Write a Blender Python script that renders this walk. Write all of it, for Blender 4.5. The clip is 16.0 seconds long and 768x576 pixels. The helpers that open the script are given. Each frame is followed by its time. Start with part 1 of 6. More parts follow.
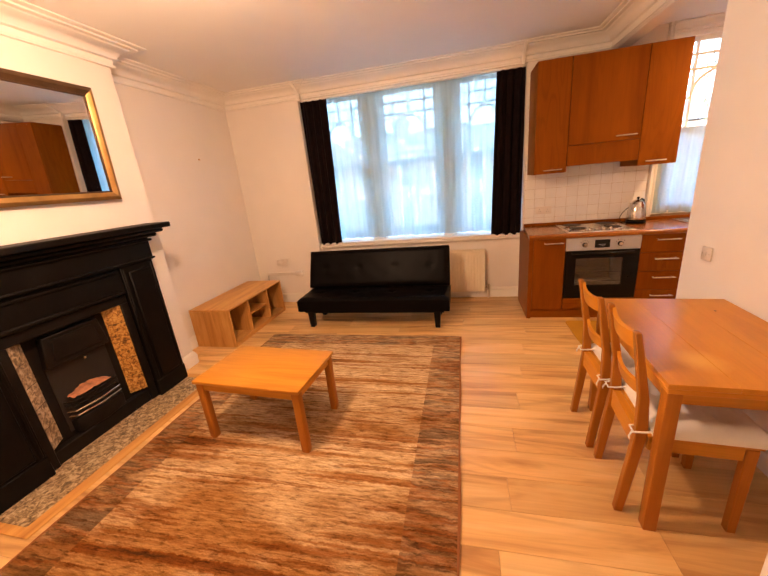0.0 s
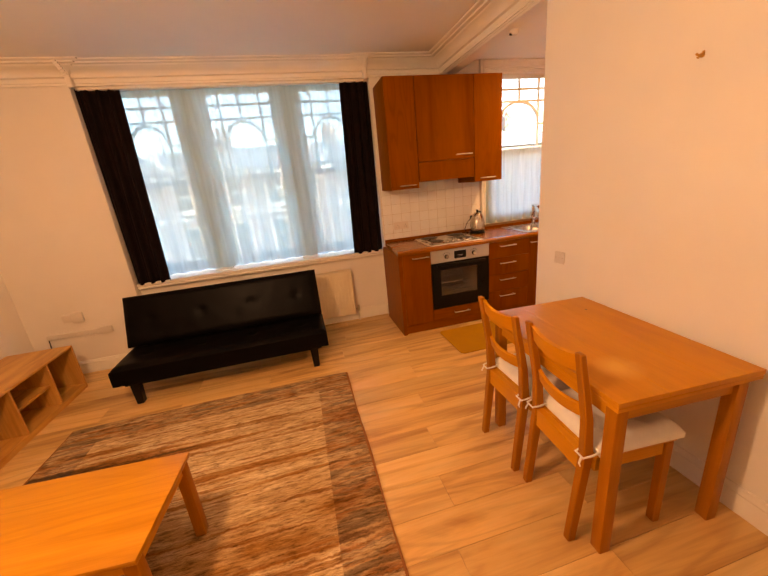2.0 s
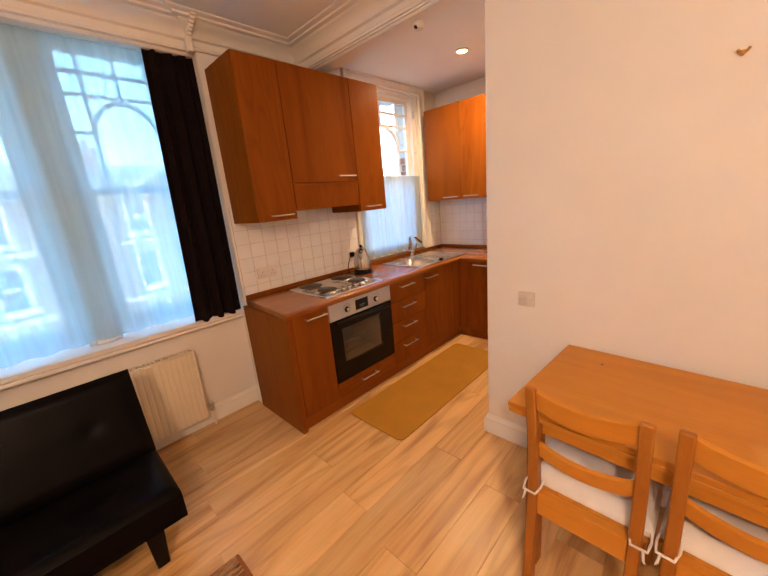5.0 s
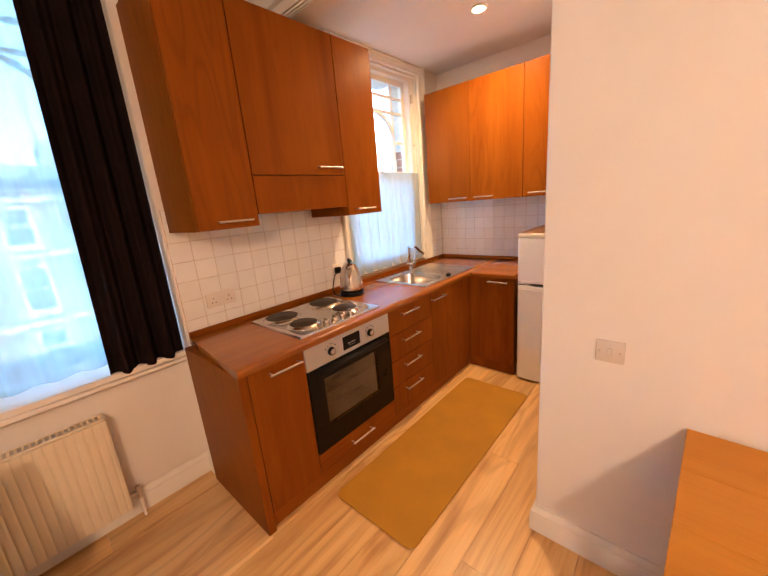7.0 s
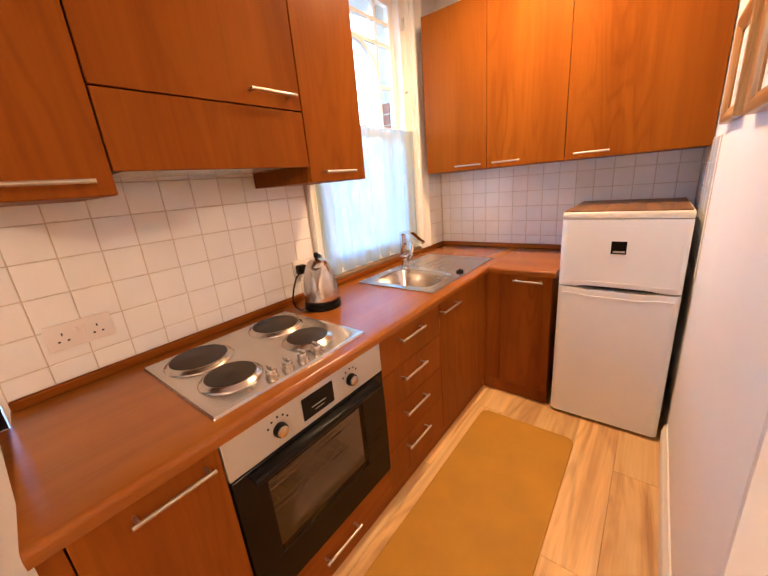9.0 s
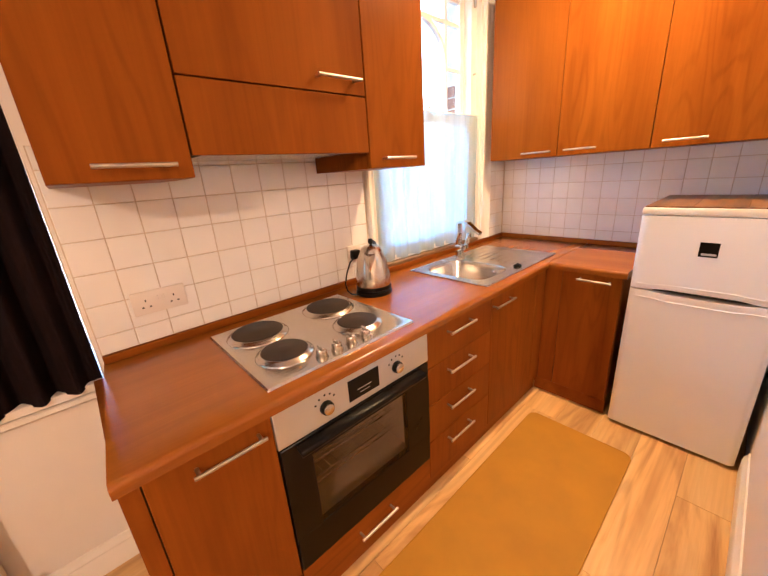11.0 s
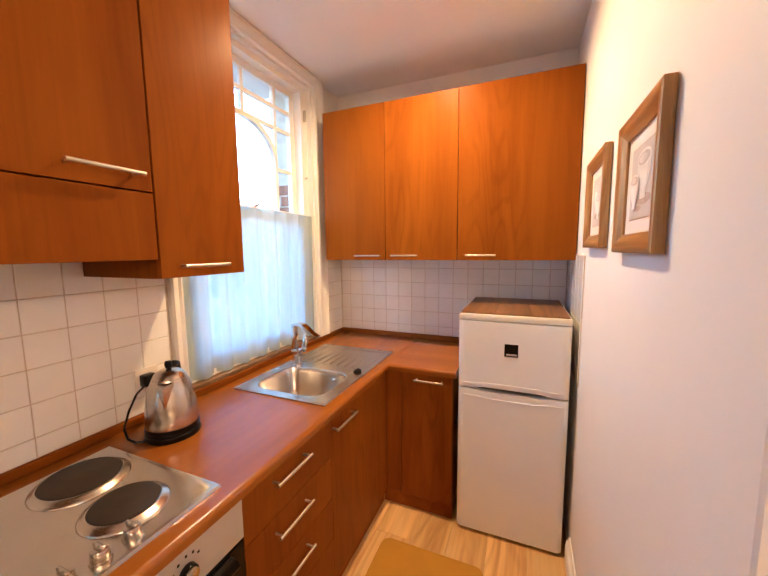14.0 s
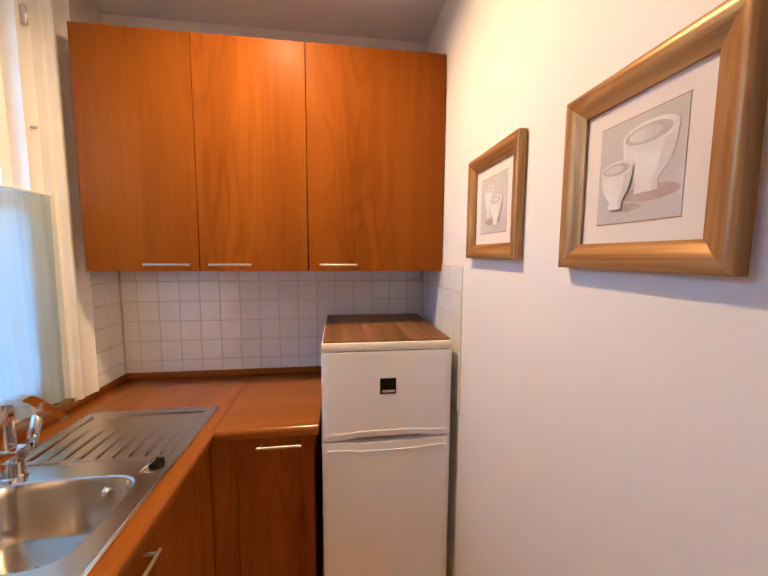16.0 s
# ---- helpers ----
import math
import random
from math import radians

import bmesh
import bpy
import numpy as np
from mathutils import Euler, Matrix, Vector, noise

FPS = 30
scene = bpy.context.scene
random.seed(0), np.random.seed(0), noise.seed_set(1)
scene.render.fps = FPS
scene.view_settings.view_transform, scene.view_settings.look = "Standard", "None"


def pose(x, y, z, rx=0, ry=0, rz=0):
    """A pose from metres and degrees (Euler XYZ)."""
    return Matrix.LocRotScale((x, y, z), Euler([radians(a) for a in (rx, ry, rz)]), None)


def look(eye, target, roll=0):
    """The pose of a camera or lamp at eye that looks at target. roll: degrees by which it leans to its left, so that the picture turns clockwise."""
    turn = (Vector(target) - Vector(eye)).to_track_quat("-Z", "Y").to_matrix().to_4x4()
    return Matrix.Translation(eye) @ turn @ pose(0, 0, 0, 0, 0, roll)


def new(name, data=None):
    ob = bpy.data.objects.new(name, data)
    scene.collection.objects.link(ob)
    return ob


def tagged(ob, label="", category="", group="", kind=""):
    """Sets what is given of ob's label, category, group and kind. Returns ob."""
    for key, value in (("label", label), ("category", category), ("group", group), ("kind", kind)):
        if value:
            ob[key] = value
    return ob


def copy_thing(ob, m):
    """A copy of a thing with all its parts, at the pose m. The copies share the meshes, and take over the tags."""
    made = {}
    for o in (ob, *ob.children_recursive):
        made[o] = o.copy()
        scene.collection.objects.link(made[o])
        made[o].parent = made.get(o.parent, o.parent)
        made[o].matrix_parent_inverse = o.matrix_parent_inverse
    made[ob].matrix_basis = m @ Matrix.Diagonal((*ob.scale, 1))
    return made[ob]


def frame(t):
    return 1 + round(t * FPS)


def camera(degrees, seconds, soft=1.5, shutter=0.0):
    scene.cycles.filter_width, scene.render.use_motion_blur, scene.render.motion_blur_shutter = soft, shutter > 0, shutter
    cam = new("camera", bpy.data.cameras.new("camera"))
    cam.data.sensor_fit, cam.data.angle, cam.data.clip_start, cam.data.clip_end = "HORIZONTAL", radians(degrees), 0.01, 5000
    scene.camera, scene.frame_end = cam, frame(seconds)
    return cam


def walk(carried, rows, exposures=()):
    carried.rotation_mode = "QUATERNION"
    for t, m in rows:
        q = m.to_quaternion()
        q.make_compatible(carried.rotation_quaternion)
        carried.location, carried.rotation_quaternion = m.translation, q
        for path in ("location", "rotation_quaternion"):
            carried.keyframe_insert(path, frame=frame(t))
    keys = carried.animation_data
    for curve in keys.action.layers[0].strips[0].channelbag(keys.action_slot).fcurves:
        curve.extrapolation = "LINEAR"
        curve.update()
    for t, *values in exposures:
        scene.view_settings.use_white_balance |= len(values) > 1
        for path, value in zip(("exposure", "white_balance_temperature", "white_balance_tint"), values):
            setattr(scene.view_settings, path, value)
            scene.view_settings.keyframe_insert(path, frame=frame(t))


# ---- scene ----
cam = camera(97.2, 16.0)
PATH = [
    (0, (0.876, -0.004, 1.525), (0.414, 1.847, 0.926), -5.5),
    (0.5, (0.806, 0.014, 1.531), (0.616, 1.912, 0.931), -5.4),
    (1, (0.78, 0.121, 1.516), (0.797, 2.029, 0.918), -5.3),
    (1.5, (0.746, 0.299, 1.522), (0.975, 2.195, 0.929), -5.3),
    (2, (0.634, 0.478, 1.525), (1.064, 2.34, 0.935), -5.7),
    (2.5, (0.505, 0.655, 1.544), (1.121, 2.464, 0.953), -6.0),
    (3, (0.508, 0.852, 1.533), (1.285, 2.604, 0.961), -5.8),
    (3.5, (0.547, 1.069, 1.528), (1.501, 2.734, 0.964), -5.2),
    (4, (0.472, 1.304, 1.516), (1.642, 2.825, 0.954), -5.3),
    (4.5, (0.436, 1.479, 1.522), (1.74, 2.889, 0.966), -5.4),
    (5, (0.517, 1.673, 1.519), (1.895, 3.032, 1.018), -5.1),
    (5.2, (0.568, 1.749, 1.527), (1.973, 3.088, 1.045), -4.9),
    (7.3, (1.034, 2.351, 1.487), (2.489, 3.633, 0.999), -4.9),
    (7.5, (1.069, 2.47, 1.461), (2.572, 3.699, 0.981), -4.2),
    (8, (1.217, 2.662, 1.432), (2.772, 3.83, 0.967), -4.9),
    (8.5, (1.365, 2.746, 1.432), (2.936, 3.875, 0.923), -5.5),
    (9, (1.583, 2.765, 1.416), (3.067, 3.972, 0.832), -5.1),
    (9.2, (1.635, 2.769, 1.414), (3.067, 4.016, 0.787), -5.2),
    (11.3, (1.583, 2.772, 1.423), (2.833, 4.21, 0.814), -3.6),
    (11.5, (1.583, 2.778, 1.46), (2.851, 4.237, 0.949), -3.6),
    (12, (1.58, 2.792, 1.53), (2.911, 4.251, 1.213), -3.2),
    (12.5, (1.593, 2.793, 1.569), (3.039, 4.164, 1.398), -2.4),
    (13, (1.636, 2.784, 1.57), (3.221, 3.995, 1.427), -1.5),
    (13.5, (1.703, 2.774, 1.549), (3.404, 3.813, 1.377), -1.1),
    (14, (1.825, 2.833, 1.52), (3.661, 3.596, 1.299), -0.6),
    (14.5, (1.95, 2.977, 1.524), (3.891, 3.404, 1.297), -0.1),
    (15, (2.035, 3.034, 1.534), (4.019, 3.174, 1.325), 0.4),
    (15.5, (2.17, 3.045, 1.525), (4.159, 2.958, 1.333), 0.6),
    (16, (2.289, 3.068, 1.531), (4.261, 2.801, 1.338), 0.3),
]
EXPOSURES = [(0.0, 4.22, 6100, 10), (1.0, 4.05, 6900, 12), (1.5, 3.95, 7600, 14), (3.5, 3.82, 8300, 14), (4.0, 3.82, 7700, 12), (4.5, 3.85, 6000, 6), (5.0, 4.0, 5450, 4), (7.5, 4.28, 5600, 7), (9.0, 4.53, 5220, 5), (11.5, 4.7, 5320, 5), (12.0, 4.7, 5600, 7), (13.5, 4.42, 5280, 4), (14.5, 4.15, 5200, 2), (16.0, 3.9, 4980, 0)]
walk(cam, [(t, look(eye, target, roll)) for t, eye, target, roll in PATH], EXPOSURES)

# ---- world, sun, lamps ----
world = bpy.data.worlds.new("sky")
scene.world = world
world.use_nodes = True
wn = world.node_tree.nodes
sky = wn.new("ShaderNodeTexSky")
sky.sky_type, sky.sun_disc = "NISHITA", False
sky.sun_elevation, sky.sun_rotation = radians(35), radians(160)
sky.air_density, sky.dust_density, sky.ozone_density = 1.0, 3.0, 1.5
wn["Background"].inputs["Strength"].default_value = 0.12
world.node_tree.links.new(sky.outputs[0], wn["Background"].inputs["Color"])

sun_data = bpy.data.lights.new("sun", "SUN")
sun_data.energy, sun_data.angle, sun_data.color = 0.5, radians(12), (1.0, 0.96, 0.90)
sun = new("sun", sun_data)
sun.matrix_world = look((10, -30, 25), (0, 10, 0))


def spot_lamp(name, place, watts, size):
    data = bpy.data.lights.new(name, "AREA")
    data.shape, data.size, data.energy, data.color, data.spread = "DISK", size, watts, (1.0, 0.57, 0.24), radians(165)
    ob = new(name, data)
    ob.matrix_world = look(place, (place[0], place[1] + 0.001, 0))
    return ob


spot_lamp("downlight_kitchen_lamp", (3.36, 3.33, 2.630), 1.85, 0.11)
# unseen ceiling lamp, added as warm fill for the living room
FILL_LAMP_AT = (-0.35, 1.15, 2.47)
fill_bulb = bpy.data.lights.new("warm_fill_light", "POINT")
fill_bulb.energy, fill_bulb.shadow_soft_size, fill_bulb.color = 7.2, 0.08, (1.0, 0.59, 0.33)
new("warm_fill_light", fill_bulb).location = (FILL_LAMP_AT[0], FILL_LAMP_AT[1], FILL_LAMP_AT[2] - 0.15)

# ---- helpers ----
ORIGIN = {}


def thing(name, loc, label, category, group="", kind=""):
    ob = new(name)
    ob.empty_display_size = 0.05
    ob.location = loc
    ORIGIN[ob.name] = Vector(loc)
    return tagged(ob, label, category, group, kind)


def smooth(me, angle=40):
    for p in me.polygons:
        p.use_smooth = True
    me.set_sharp_from_angle(angle=radians(angle))


def part(name, bm, material, parent=None, label="", category="", kind="", shade=True):
    """Links a bmesh, given in world metres, as one mesh under a thing or part."""
    base = ORIGIN[parent.name] if parent else Vector((0, 0, 0))
    if base.length:
        bmesh.ops.translate(bm, verts=bm.verts, vec=-base)
    me = bpy.data.meshes.new(name)
    bm.to_mesh(me)
    bm.free()
    me.materials.append(material)
    if shade:
        smooth(me)
    ob = new(name, me)
    if parent:
        ob.parent = parent
    ORIGIN[ob.name] = base
    return tagged(ob, label, category, "", kind)


def solo(name, bm, material, loc, label, category, group="", kind=""):
    """A thing of one mesh, given in world metres, with its origin at loc."""
    bmesh.ops.translate(bm, verts=bm.verts, vec=-Vector(loc))
    me = bpy.data.meshes.new(name)
    bm.to_mesh(me)
    bm.free()
    me.materials.append(material)
    smooth(me)
    ob = new(name, me)
    ob.location = loc
    ORIGIN[ob.name] = Vector(loc)
    return tagged(ob, label, category, group, kind)


def bx(x0, y0, z0, x1, y1, z1, bevel=0.0, seg=1):
    bm = bmesh.new()
    bmesh.ops.create_cube(bm, size=1)
    bmesh.ops.scale(bm, verts=bm.verts, vec=(x1 - x0, y1 - y0, z1 - z0))
    bmesh.ops.translate(bm, verts=bm.verts, vec=((x0 + x1) / 2, (y0 + y1) / 2, (z0 + z1) / 2))
    if bevel:
        bmesh.ops.bevel(bm, geom=bm.edges[:], offset=bevel, segments=seg, profile=0.5, affect="EDGES", clamp_overlap=True)
    return bm


def join(*bms):
    out = bmesh.new()
    for b in bms:
        me = bpy.data.meshes.new("tmp")
        b.to_mesh(me)
        b.free()
        out.from_mesh(me)
        bpy.data.meshes.remove(me)
    return out


def moved(bm, m):
    bmesh.ops.transform(bm, matrix=m, verts=bm.verts)
    return bm


def cyl(p0, p1, r0, r1=None, seg=20, bevel=0.0):
    p0, p1 = Vector(p0), Vector(p1)
    bm = bmesh.new()
    bmesh.ops.create_cone(bm, cap_ends=True, segments=seg, radius1=r0, radius2=r0 if r1 is None else r1, depth=(p1 - p0).length)
    if bevel:
        bmesh.ops.bevel(bm, geom=[e for e in bm.edges if abs(e.verts[0].co.z - e.verts[1].co.z) < 1e-6], offset=bevel, segments=2, profile=0.5, affect="EDGES")
    q = (p1 - p0).to_track_quat("Z", "Y").to_matrix().to_4x4()
    return moved(bm, Matrix.Translation((p0 + p1) / 2) @ q)


def tube(points, r, seg=8, closed=False):
    """A round tube along a run of points."""
    pts = [Vector(p) for p in points]
    bm = bmesh.new()
    rings = []
    for i, p in enumerate(pts):
        a = pts[max(i - 1, 0)]
        b = pts[min(i + 1, len(pts) - 1)]
        d = (b - a).normalized()
        up = Vector((0, 0, 1)) if abs(d.z) < 0.9 else Vector((1, 0, 0))
        u = d.cross(up).normalized()
        v = d.cross(u).normalized()
        rad = r[i] if isinstance(r, (list, tuple)) else r
        rings.append([bm.verts.new(p + rad * (math.cos(t) * u + math.sin(t) * v)) for t in [2 * math.pi * k / seg for k in range(seg)]])
    for a, b in zip(rings, rings[1:]):
        for k in range(seg):
            bm.faces.new((a[k], a[(k + 1) % seg], b[(k + 1) % seg], b[k]))
    bm.faces.new(rings[0])
    bm.faces.new(rings[-1])
    bmesh.ops.recalc_face_normals(bm, faces=bm.faces)
    return bm


def lathe(profile, centre, seg=28, capped=True):
    """Turns (radius, height) pairs round the upright through centre."""
    bm = bmesh.new()
    rings = []
    for r, z in profile:
        rings.append([bm.verts.new((centre[0] + r * math.cos(a), centre[1] + r * math.sin(a), centre[2] + z)) for a in [2 * math.pi * k / seg for k in range(seg)]])
    for a, b in zip(rings, rings[1:]):
        for k in range(seg):
            bm.faces.new((a[k], a[(k + 1) % seg], b[(k + 1) % seg], b[k]))
    if capped:
        bm.faces.new(rings[0])
        bm.faces.new(rings[-1])
    bmesh.ops.recalc_face_normals(bm, faces=bm.faces)
    return bm


def prism(outline, axis, a, b, bevel=0.0):
    """An outline of (u, v) pairs pushed along an axis from a to b. x: u=y v=z; y: u=x v=z; z: u=x v=y."""
    place = {"x": lambda u, v, w: (w, u, v), "y": lambda u, v, w: (u, w, v), "z": lambda u, v, w: (u, v, w)}[axis]
    bm = bmesh.new()
    low = [bm.verts.new(place(u, v, a)) for u, v in outline]
    high = [bm.verts.new(place(u, v, b)) for u, v in outline]
    n = len(outline)
    for i in range(n):
        bm.faces.new((low[i], low[(i + 1) % n], high[(i + 1) % n], high[i]))
    bm.faces.new(low)
    bm.faces.new(high)
    bmesh.ops.recalc_face_normals(bm, faces=bm.faces)
    if bevel:
        bmesh.ops.bevel(bm, geom=bm.edges[:], offset=bevel, segments=1, profile=0.5, affect="EDGES", clamp_overlap=True)
    return bm


def sheet(nu, nv, f):
    """A grid of points f(u, v), u and v from 0 to 1."""
    bm = bmesh.new()
    g = [[bm.verts.new(f(i / nu, j / nv)) for j in range(nv + 1)] for i in range(nu + 1)]
    for i in range(nu):
        for j in range(nv):
            bm.faces.new((g[i][j], g[i + 1][j], g[i + 1][j + 1], g[i][j + 1]))
    return bm


def thicken(bm, d):
    bmesh.ops.recalc_face_normals(bm, faces=bm.faces)
    bmesh.ops.solidify(bm, geom=bm.faces[:], thickness=d)
    return bm


# ---- materials ----
def base_mat(name, rough, metal=0.0, colour=(0.8, 0.8, 0.8), coat=0.0):
    m = bpy.data.materials.new(name)
    m.use_nodes = True
    b = m.node_tree.nodes["Principled BSDF"]
    b.inputs["Roughness"].default_value = rough
    b.inputs["Metallic"].default_value = metal
    b.inputs["Base Color"].default_value = (*colour, 1)
    b.inputs["Coat Weight"].default_value = coat
    b.inputs["Coat Roughness"].default_value = 0.2
    return m, m.node_tree.nodes, m.node_tree.links, b


def coords(n, l, scale=(1, 1, 1), vary=True):
    tc = n.new("ShaderNodeTexCoord")
    mp = n.new("ShaderNodeMapping")
    mp.inputs["Scale"].default_value = scale
    if vary:
        info = n.new("ShaderNodeObjectInfo")
        mul = n.new("ShaderNodeVectorMath")
        mul.operation = "SCALE"
        mul.inputs[0].default_value = (13.1, 7.7, 17.3)
        add = n.new("ShaderNodeVectorMath")
        l.new(info.outputs["Random"], mul.inputs["Scale"])
        l.new(tc.outputs["Object"], add.inputs[0])
        l.new(mul.outputs[0], add.inputs[1])
        l.new(add.outputs[0], mp.inputs["Vector"])
    else:
        l.new(tc.outputs["Object"], mp.inputs["Vector"])
    return mp.outputs["Vector"]


def noise_tex(n, l, vec, scale, detail=4, rough=0.55, distort=0.0):
    t = n.new("ShaderNodeTexNoise")
    t.inputs["Scale"].default_value, t.inputs["Detail"].default_value = scale, detail
    t.inputs["Roughness"].default_value, t.inputs["Distortion"].default_value = rough, distort
    l.new(vec, t.inputs["Vector"])
    return t.outputs["Fac"]


def ramp(n, l, fac, stops):
    r = n.new("ShaderNodeValToRGB")
    while len(r.color_ramp.elements) < len(stops):
        r.color_ramp.elements.new(0.5)
    for e, (p, c) in zip(r.color_ramp.elements, stops):
        e.position, e.color = p, (*c, 1)
    l.new(fac, r.inputs["Fac"])
    return r.outputs["Color"]


def mix(n, l, fac, a, b, kind="MIX"):
    m = n.new("ShaderNodeMix")
    m.data_type, m.blend_type = "RGBA", kind
    for sock, v in ((m.inputs["Factor"], fac), (m.inputs["A"], a), (m.inputs["B"], b)):
        if isinstance(v, (int, float)):
            sock.default_value = v
        elif isinstance(v, tuple):
            sock.default_value = (*v, 1)
        else:
            l.new(v, sock)
    return m.outputs["Result"]


def bump(n, l, b, height, strength, dist=0.002):
    bp = n.new("ShaderNodeBump")
    bp.inputs["Strength"].default_value, bp.inputs["Distance"].default_value = strength, dist
    l.new(height, bp.inputs["Height"])
    l.new(bp.outputs["Normal"], b.inputs["Normal"])


def plain(name, colour, rough=0.5, metal=0.0, spread=0.08, scale=6.0, relief=0.1, coat=0.0, fine=60.0, gloss=0.5):
    """A surface of one colour with faint blotches, uneven gloss and a fine grain."""
    m, n, l, b = base_mat(name, rough, metal, colour, coat)
    b.inputs["Specular IOR Level"].default_value = gloss
    v = coords(n, l)
    big = noise_tex(n, l, v, scale, 3)
    small = noise_tex(n, l, v, fine, 4)
    lo = tuple(c * (1 - spread) for c in colour)
    hi = tuple(min(1, c * (1 + spread)) for c in colour)
    l.new(ramp(n, l, big, [(0.3, lo), (0.7, hi)]), b.inputs["Base Color"])
    mr = n.new("ShaderNodeMapRange")
    mr.inputs["To Min"].default_value, mr.inputs["To Max"].default_value = max(0.02, rough - 0.07), min(1, rough + 0.07)
    l.new(big, mr.inputs["Value"])
    l.new(mr.outputs[0], b.inputs["Roughness"])
    if relief:
        bump(n, l, b, small, relief, 0.001)
    return m


def wood(name, dark, mid, light, axis="z", rough=0.35, pitch=9.0, coat=0.0, contrast=1.0, per_piece=0.0, lines=0.12, gloss=0.4, grain=160, flame=0.0, flame_size=3.0):
    """Wood with grain along one axis: broad figure, thin streaks and pores."""
    m, n, l, b = base_mat(name, rough, coat=coat)
    b.inputs["Specular IOR Level"].default_value = gloss
    k = {"x": (0.10, 1, 1), "y": (1, 0.10, 1), "z": (1, 1, 0.10)}[axis]
    v = coords(n, l, k)
    figure = noise_tex(n, l, v, pitch, 4, 0.58, 1.9)
    k2 = {"x": (0.02, 1, 1), "y": (1, 0.02, 1), "z": (1, 1, 0.02)}[axis]
    v2 = coords(n, l, k2)
    streak = noise_tex(n, l, v2, grain, 4, 0.65)
    c = 0.18 / contrast
    col = ramp(n, l, figure, [(0.5 - c, dark), (0.5, mid), (0.5 + c, light)])
    shade = ramp(n, l, streak, [(0.3, (1 - lines, 1 - lines * 1.1, 1 - lines * 1.25)), (0.65, (1.03, 1.03, 1.03))])
    col = mix(n, l, 1.0, col, shade, "MULTIPLY")
    if flame:
        # cathedral lines: level lines of a slow noise drawn out along the grain
        slow = noise_tex(n, l, coords(n, l, {"x": (0.13, 1, 1), "y": (1, 0.13, 1), "z": (1, 1, 0.13)}[axis]), flame_size, 1.5, 0.4)
        turns = n.new("ShaderNodeMath")
        turns.operation = "MULTIPLY"
        turns.inputs[1].default_value = 60.0
        l.new(slow, turns.inputs[0])
        wave = n.new("ShaderNodeMath")
        wave.operation = "SINE"
        l.new(turns.outputs[0], wave.inputs[0])
        ring = ramp(n, l, wave.outputs[0], [(0.0, (1, 1, 1)), (0.55, (1 - flame * 0.25,) * 3), (0.95, (1 - flame, 1 - flame * 1.15, 1 - flame * 1.2))])
        patch = ramp(n, l, noise_tex(n, l, v, 2.2, 2), [(0.42, (0.1, 0.1, 0.1)), (0.60, (1, 1, 1))])
        col = mix(n, l, patch, col, mix(n, l, 1.0, col, ring, "MULTIPLY"))
    if per_piece:
        info = n.new("ShaderNodeObjectInfo")
        tone = ramp(n, l, info.outputs["Random"], [(0.0, (1 - per_piece,) * 3), (1.0, (1 + per_piece * 0.5,) * 3)])
        col = mix(n, l, 1.0, col, tone, "MULTIPLY")
    l.new(col, b.inputs["Base Color"])
    mr = n.new("ShaderNodeMapRange")
    mr.inputs["To Min"].default_value, mr.inputs["To Max"].default_value = rough - 0.06, rough + 0.08
    l.new(figure, mr.inputs["Value"])
    l.new(mr.outputs[0], b.inputs["Roughness"])
    bump(n, l, b, streak, 0.12, 0.0006)
    return m


PAINT = plain("wall_paint", (0.82, 0.77, 0.715), 0.62, spread=0.03, scale=1.5, relief=0.18, fine=45)
# same wall paint, lightened to carry the kitchen's window light
PAINT_K_LIT = plain("window_lit_wall_paint", (0.87, 0.835, 0.785), 0.6, spread=0.03, scale=1.5, relief=0.18, fine=45)
CEIL = plain("ceiling_paint", (0.86, 0.845, 0.82), 0.75, spread=0.025, scale=1.2, relief=0.12, fine=50)
TRIM = plain("gloss_trim_paint", (0.86, 0.82, 0.755), 0.32, spread=0.03, scale=3, relief=0.05)
WHITE = plain("white_window_paint", (0.82, 0.80, 0.75), 0.35, spread=0.04, scale=5, relief=0.06)
CHERRY = wood("cherry_laminate", (0.180, 0.046, 0.0018), (0.224, 0.061, 0.0023), (0.266, 0.077, 0.0030), "z", 0.33, 3.2, contrast=0.75, lines=0.07, grain=110, gloss=0.045, flame=0.13, flame_size=7.5)
CHERRY_X = wood("cherry_laminate_lengthwise", (0.170, 0.044, 0.0017), (0.224, 0.061, 0.0023), (0.270, 0.079, 0.0031), "x", 0.33, 3.2, contrast=0.75, lines=0.07, grain=110, gloss=0.045, flame=0.13, flame_size=7.5)
TOP = wood("worktop_laminate", (0.235, 0.068, 0.0045), (0.280, 0.087, 0.0058), (0.325, 0.106, 0.0080), "x", 0.22, 5.0, contrast=0.7, lines=0.06, gloss=0.5)
TOP_Y = wood("worktop_laminate_crosswise", (0.235, 0.068, 0.0045), (0.280, 0.087, 0.0058), (0.325, 0.106, 0.0080), "y", 0.22, 5.0, contrast=0.7, lines=0.06, gloss=0.5)
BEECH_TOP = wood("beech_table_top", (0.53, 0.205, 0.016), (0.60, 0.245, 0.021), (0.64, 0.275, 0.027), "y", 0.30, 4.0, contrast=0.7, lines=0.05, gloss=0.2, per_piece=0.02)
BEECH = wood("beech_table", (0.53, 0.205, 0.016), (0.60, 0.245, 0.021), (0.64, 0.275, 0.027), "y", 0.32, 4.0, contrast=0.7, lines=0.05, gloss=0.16)


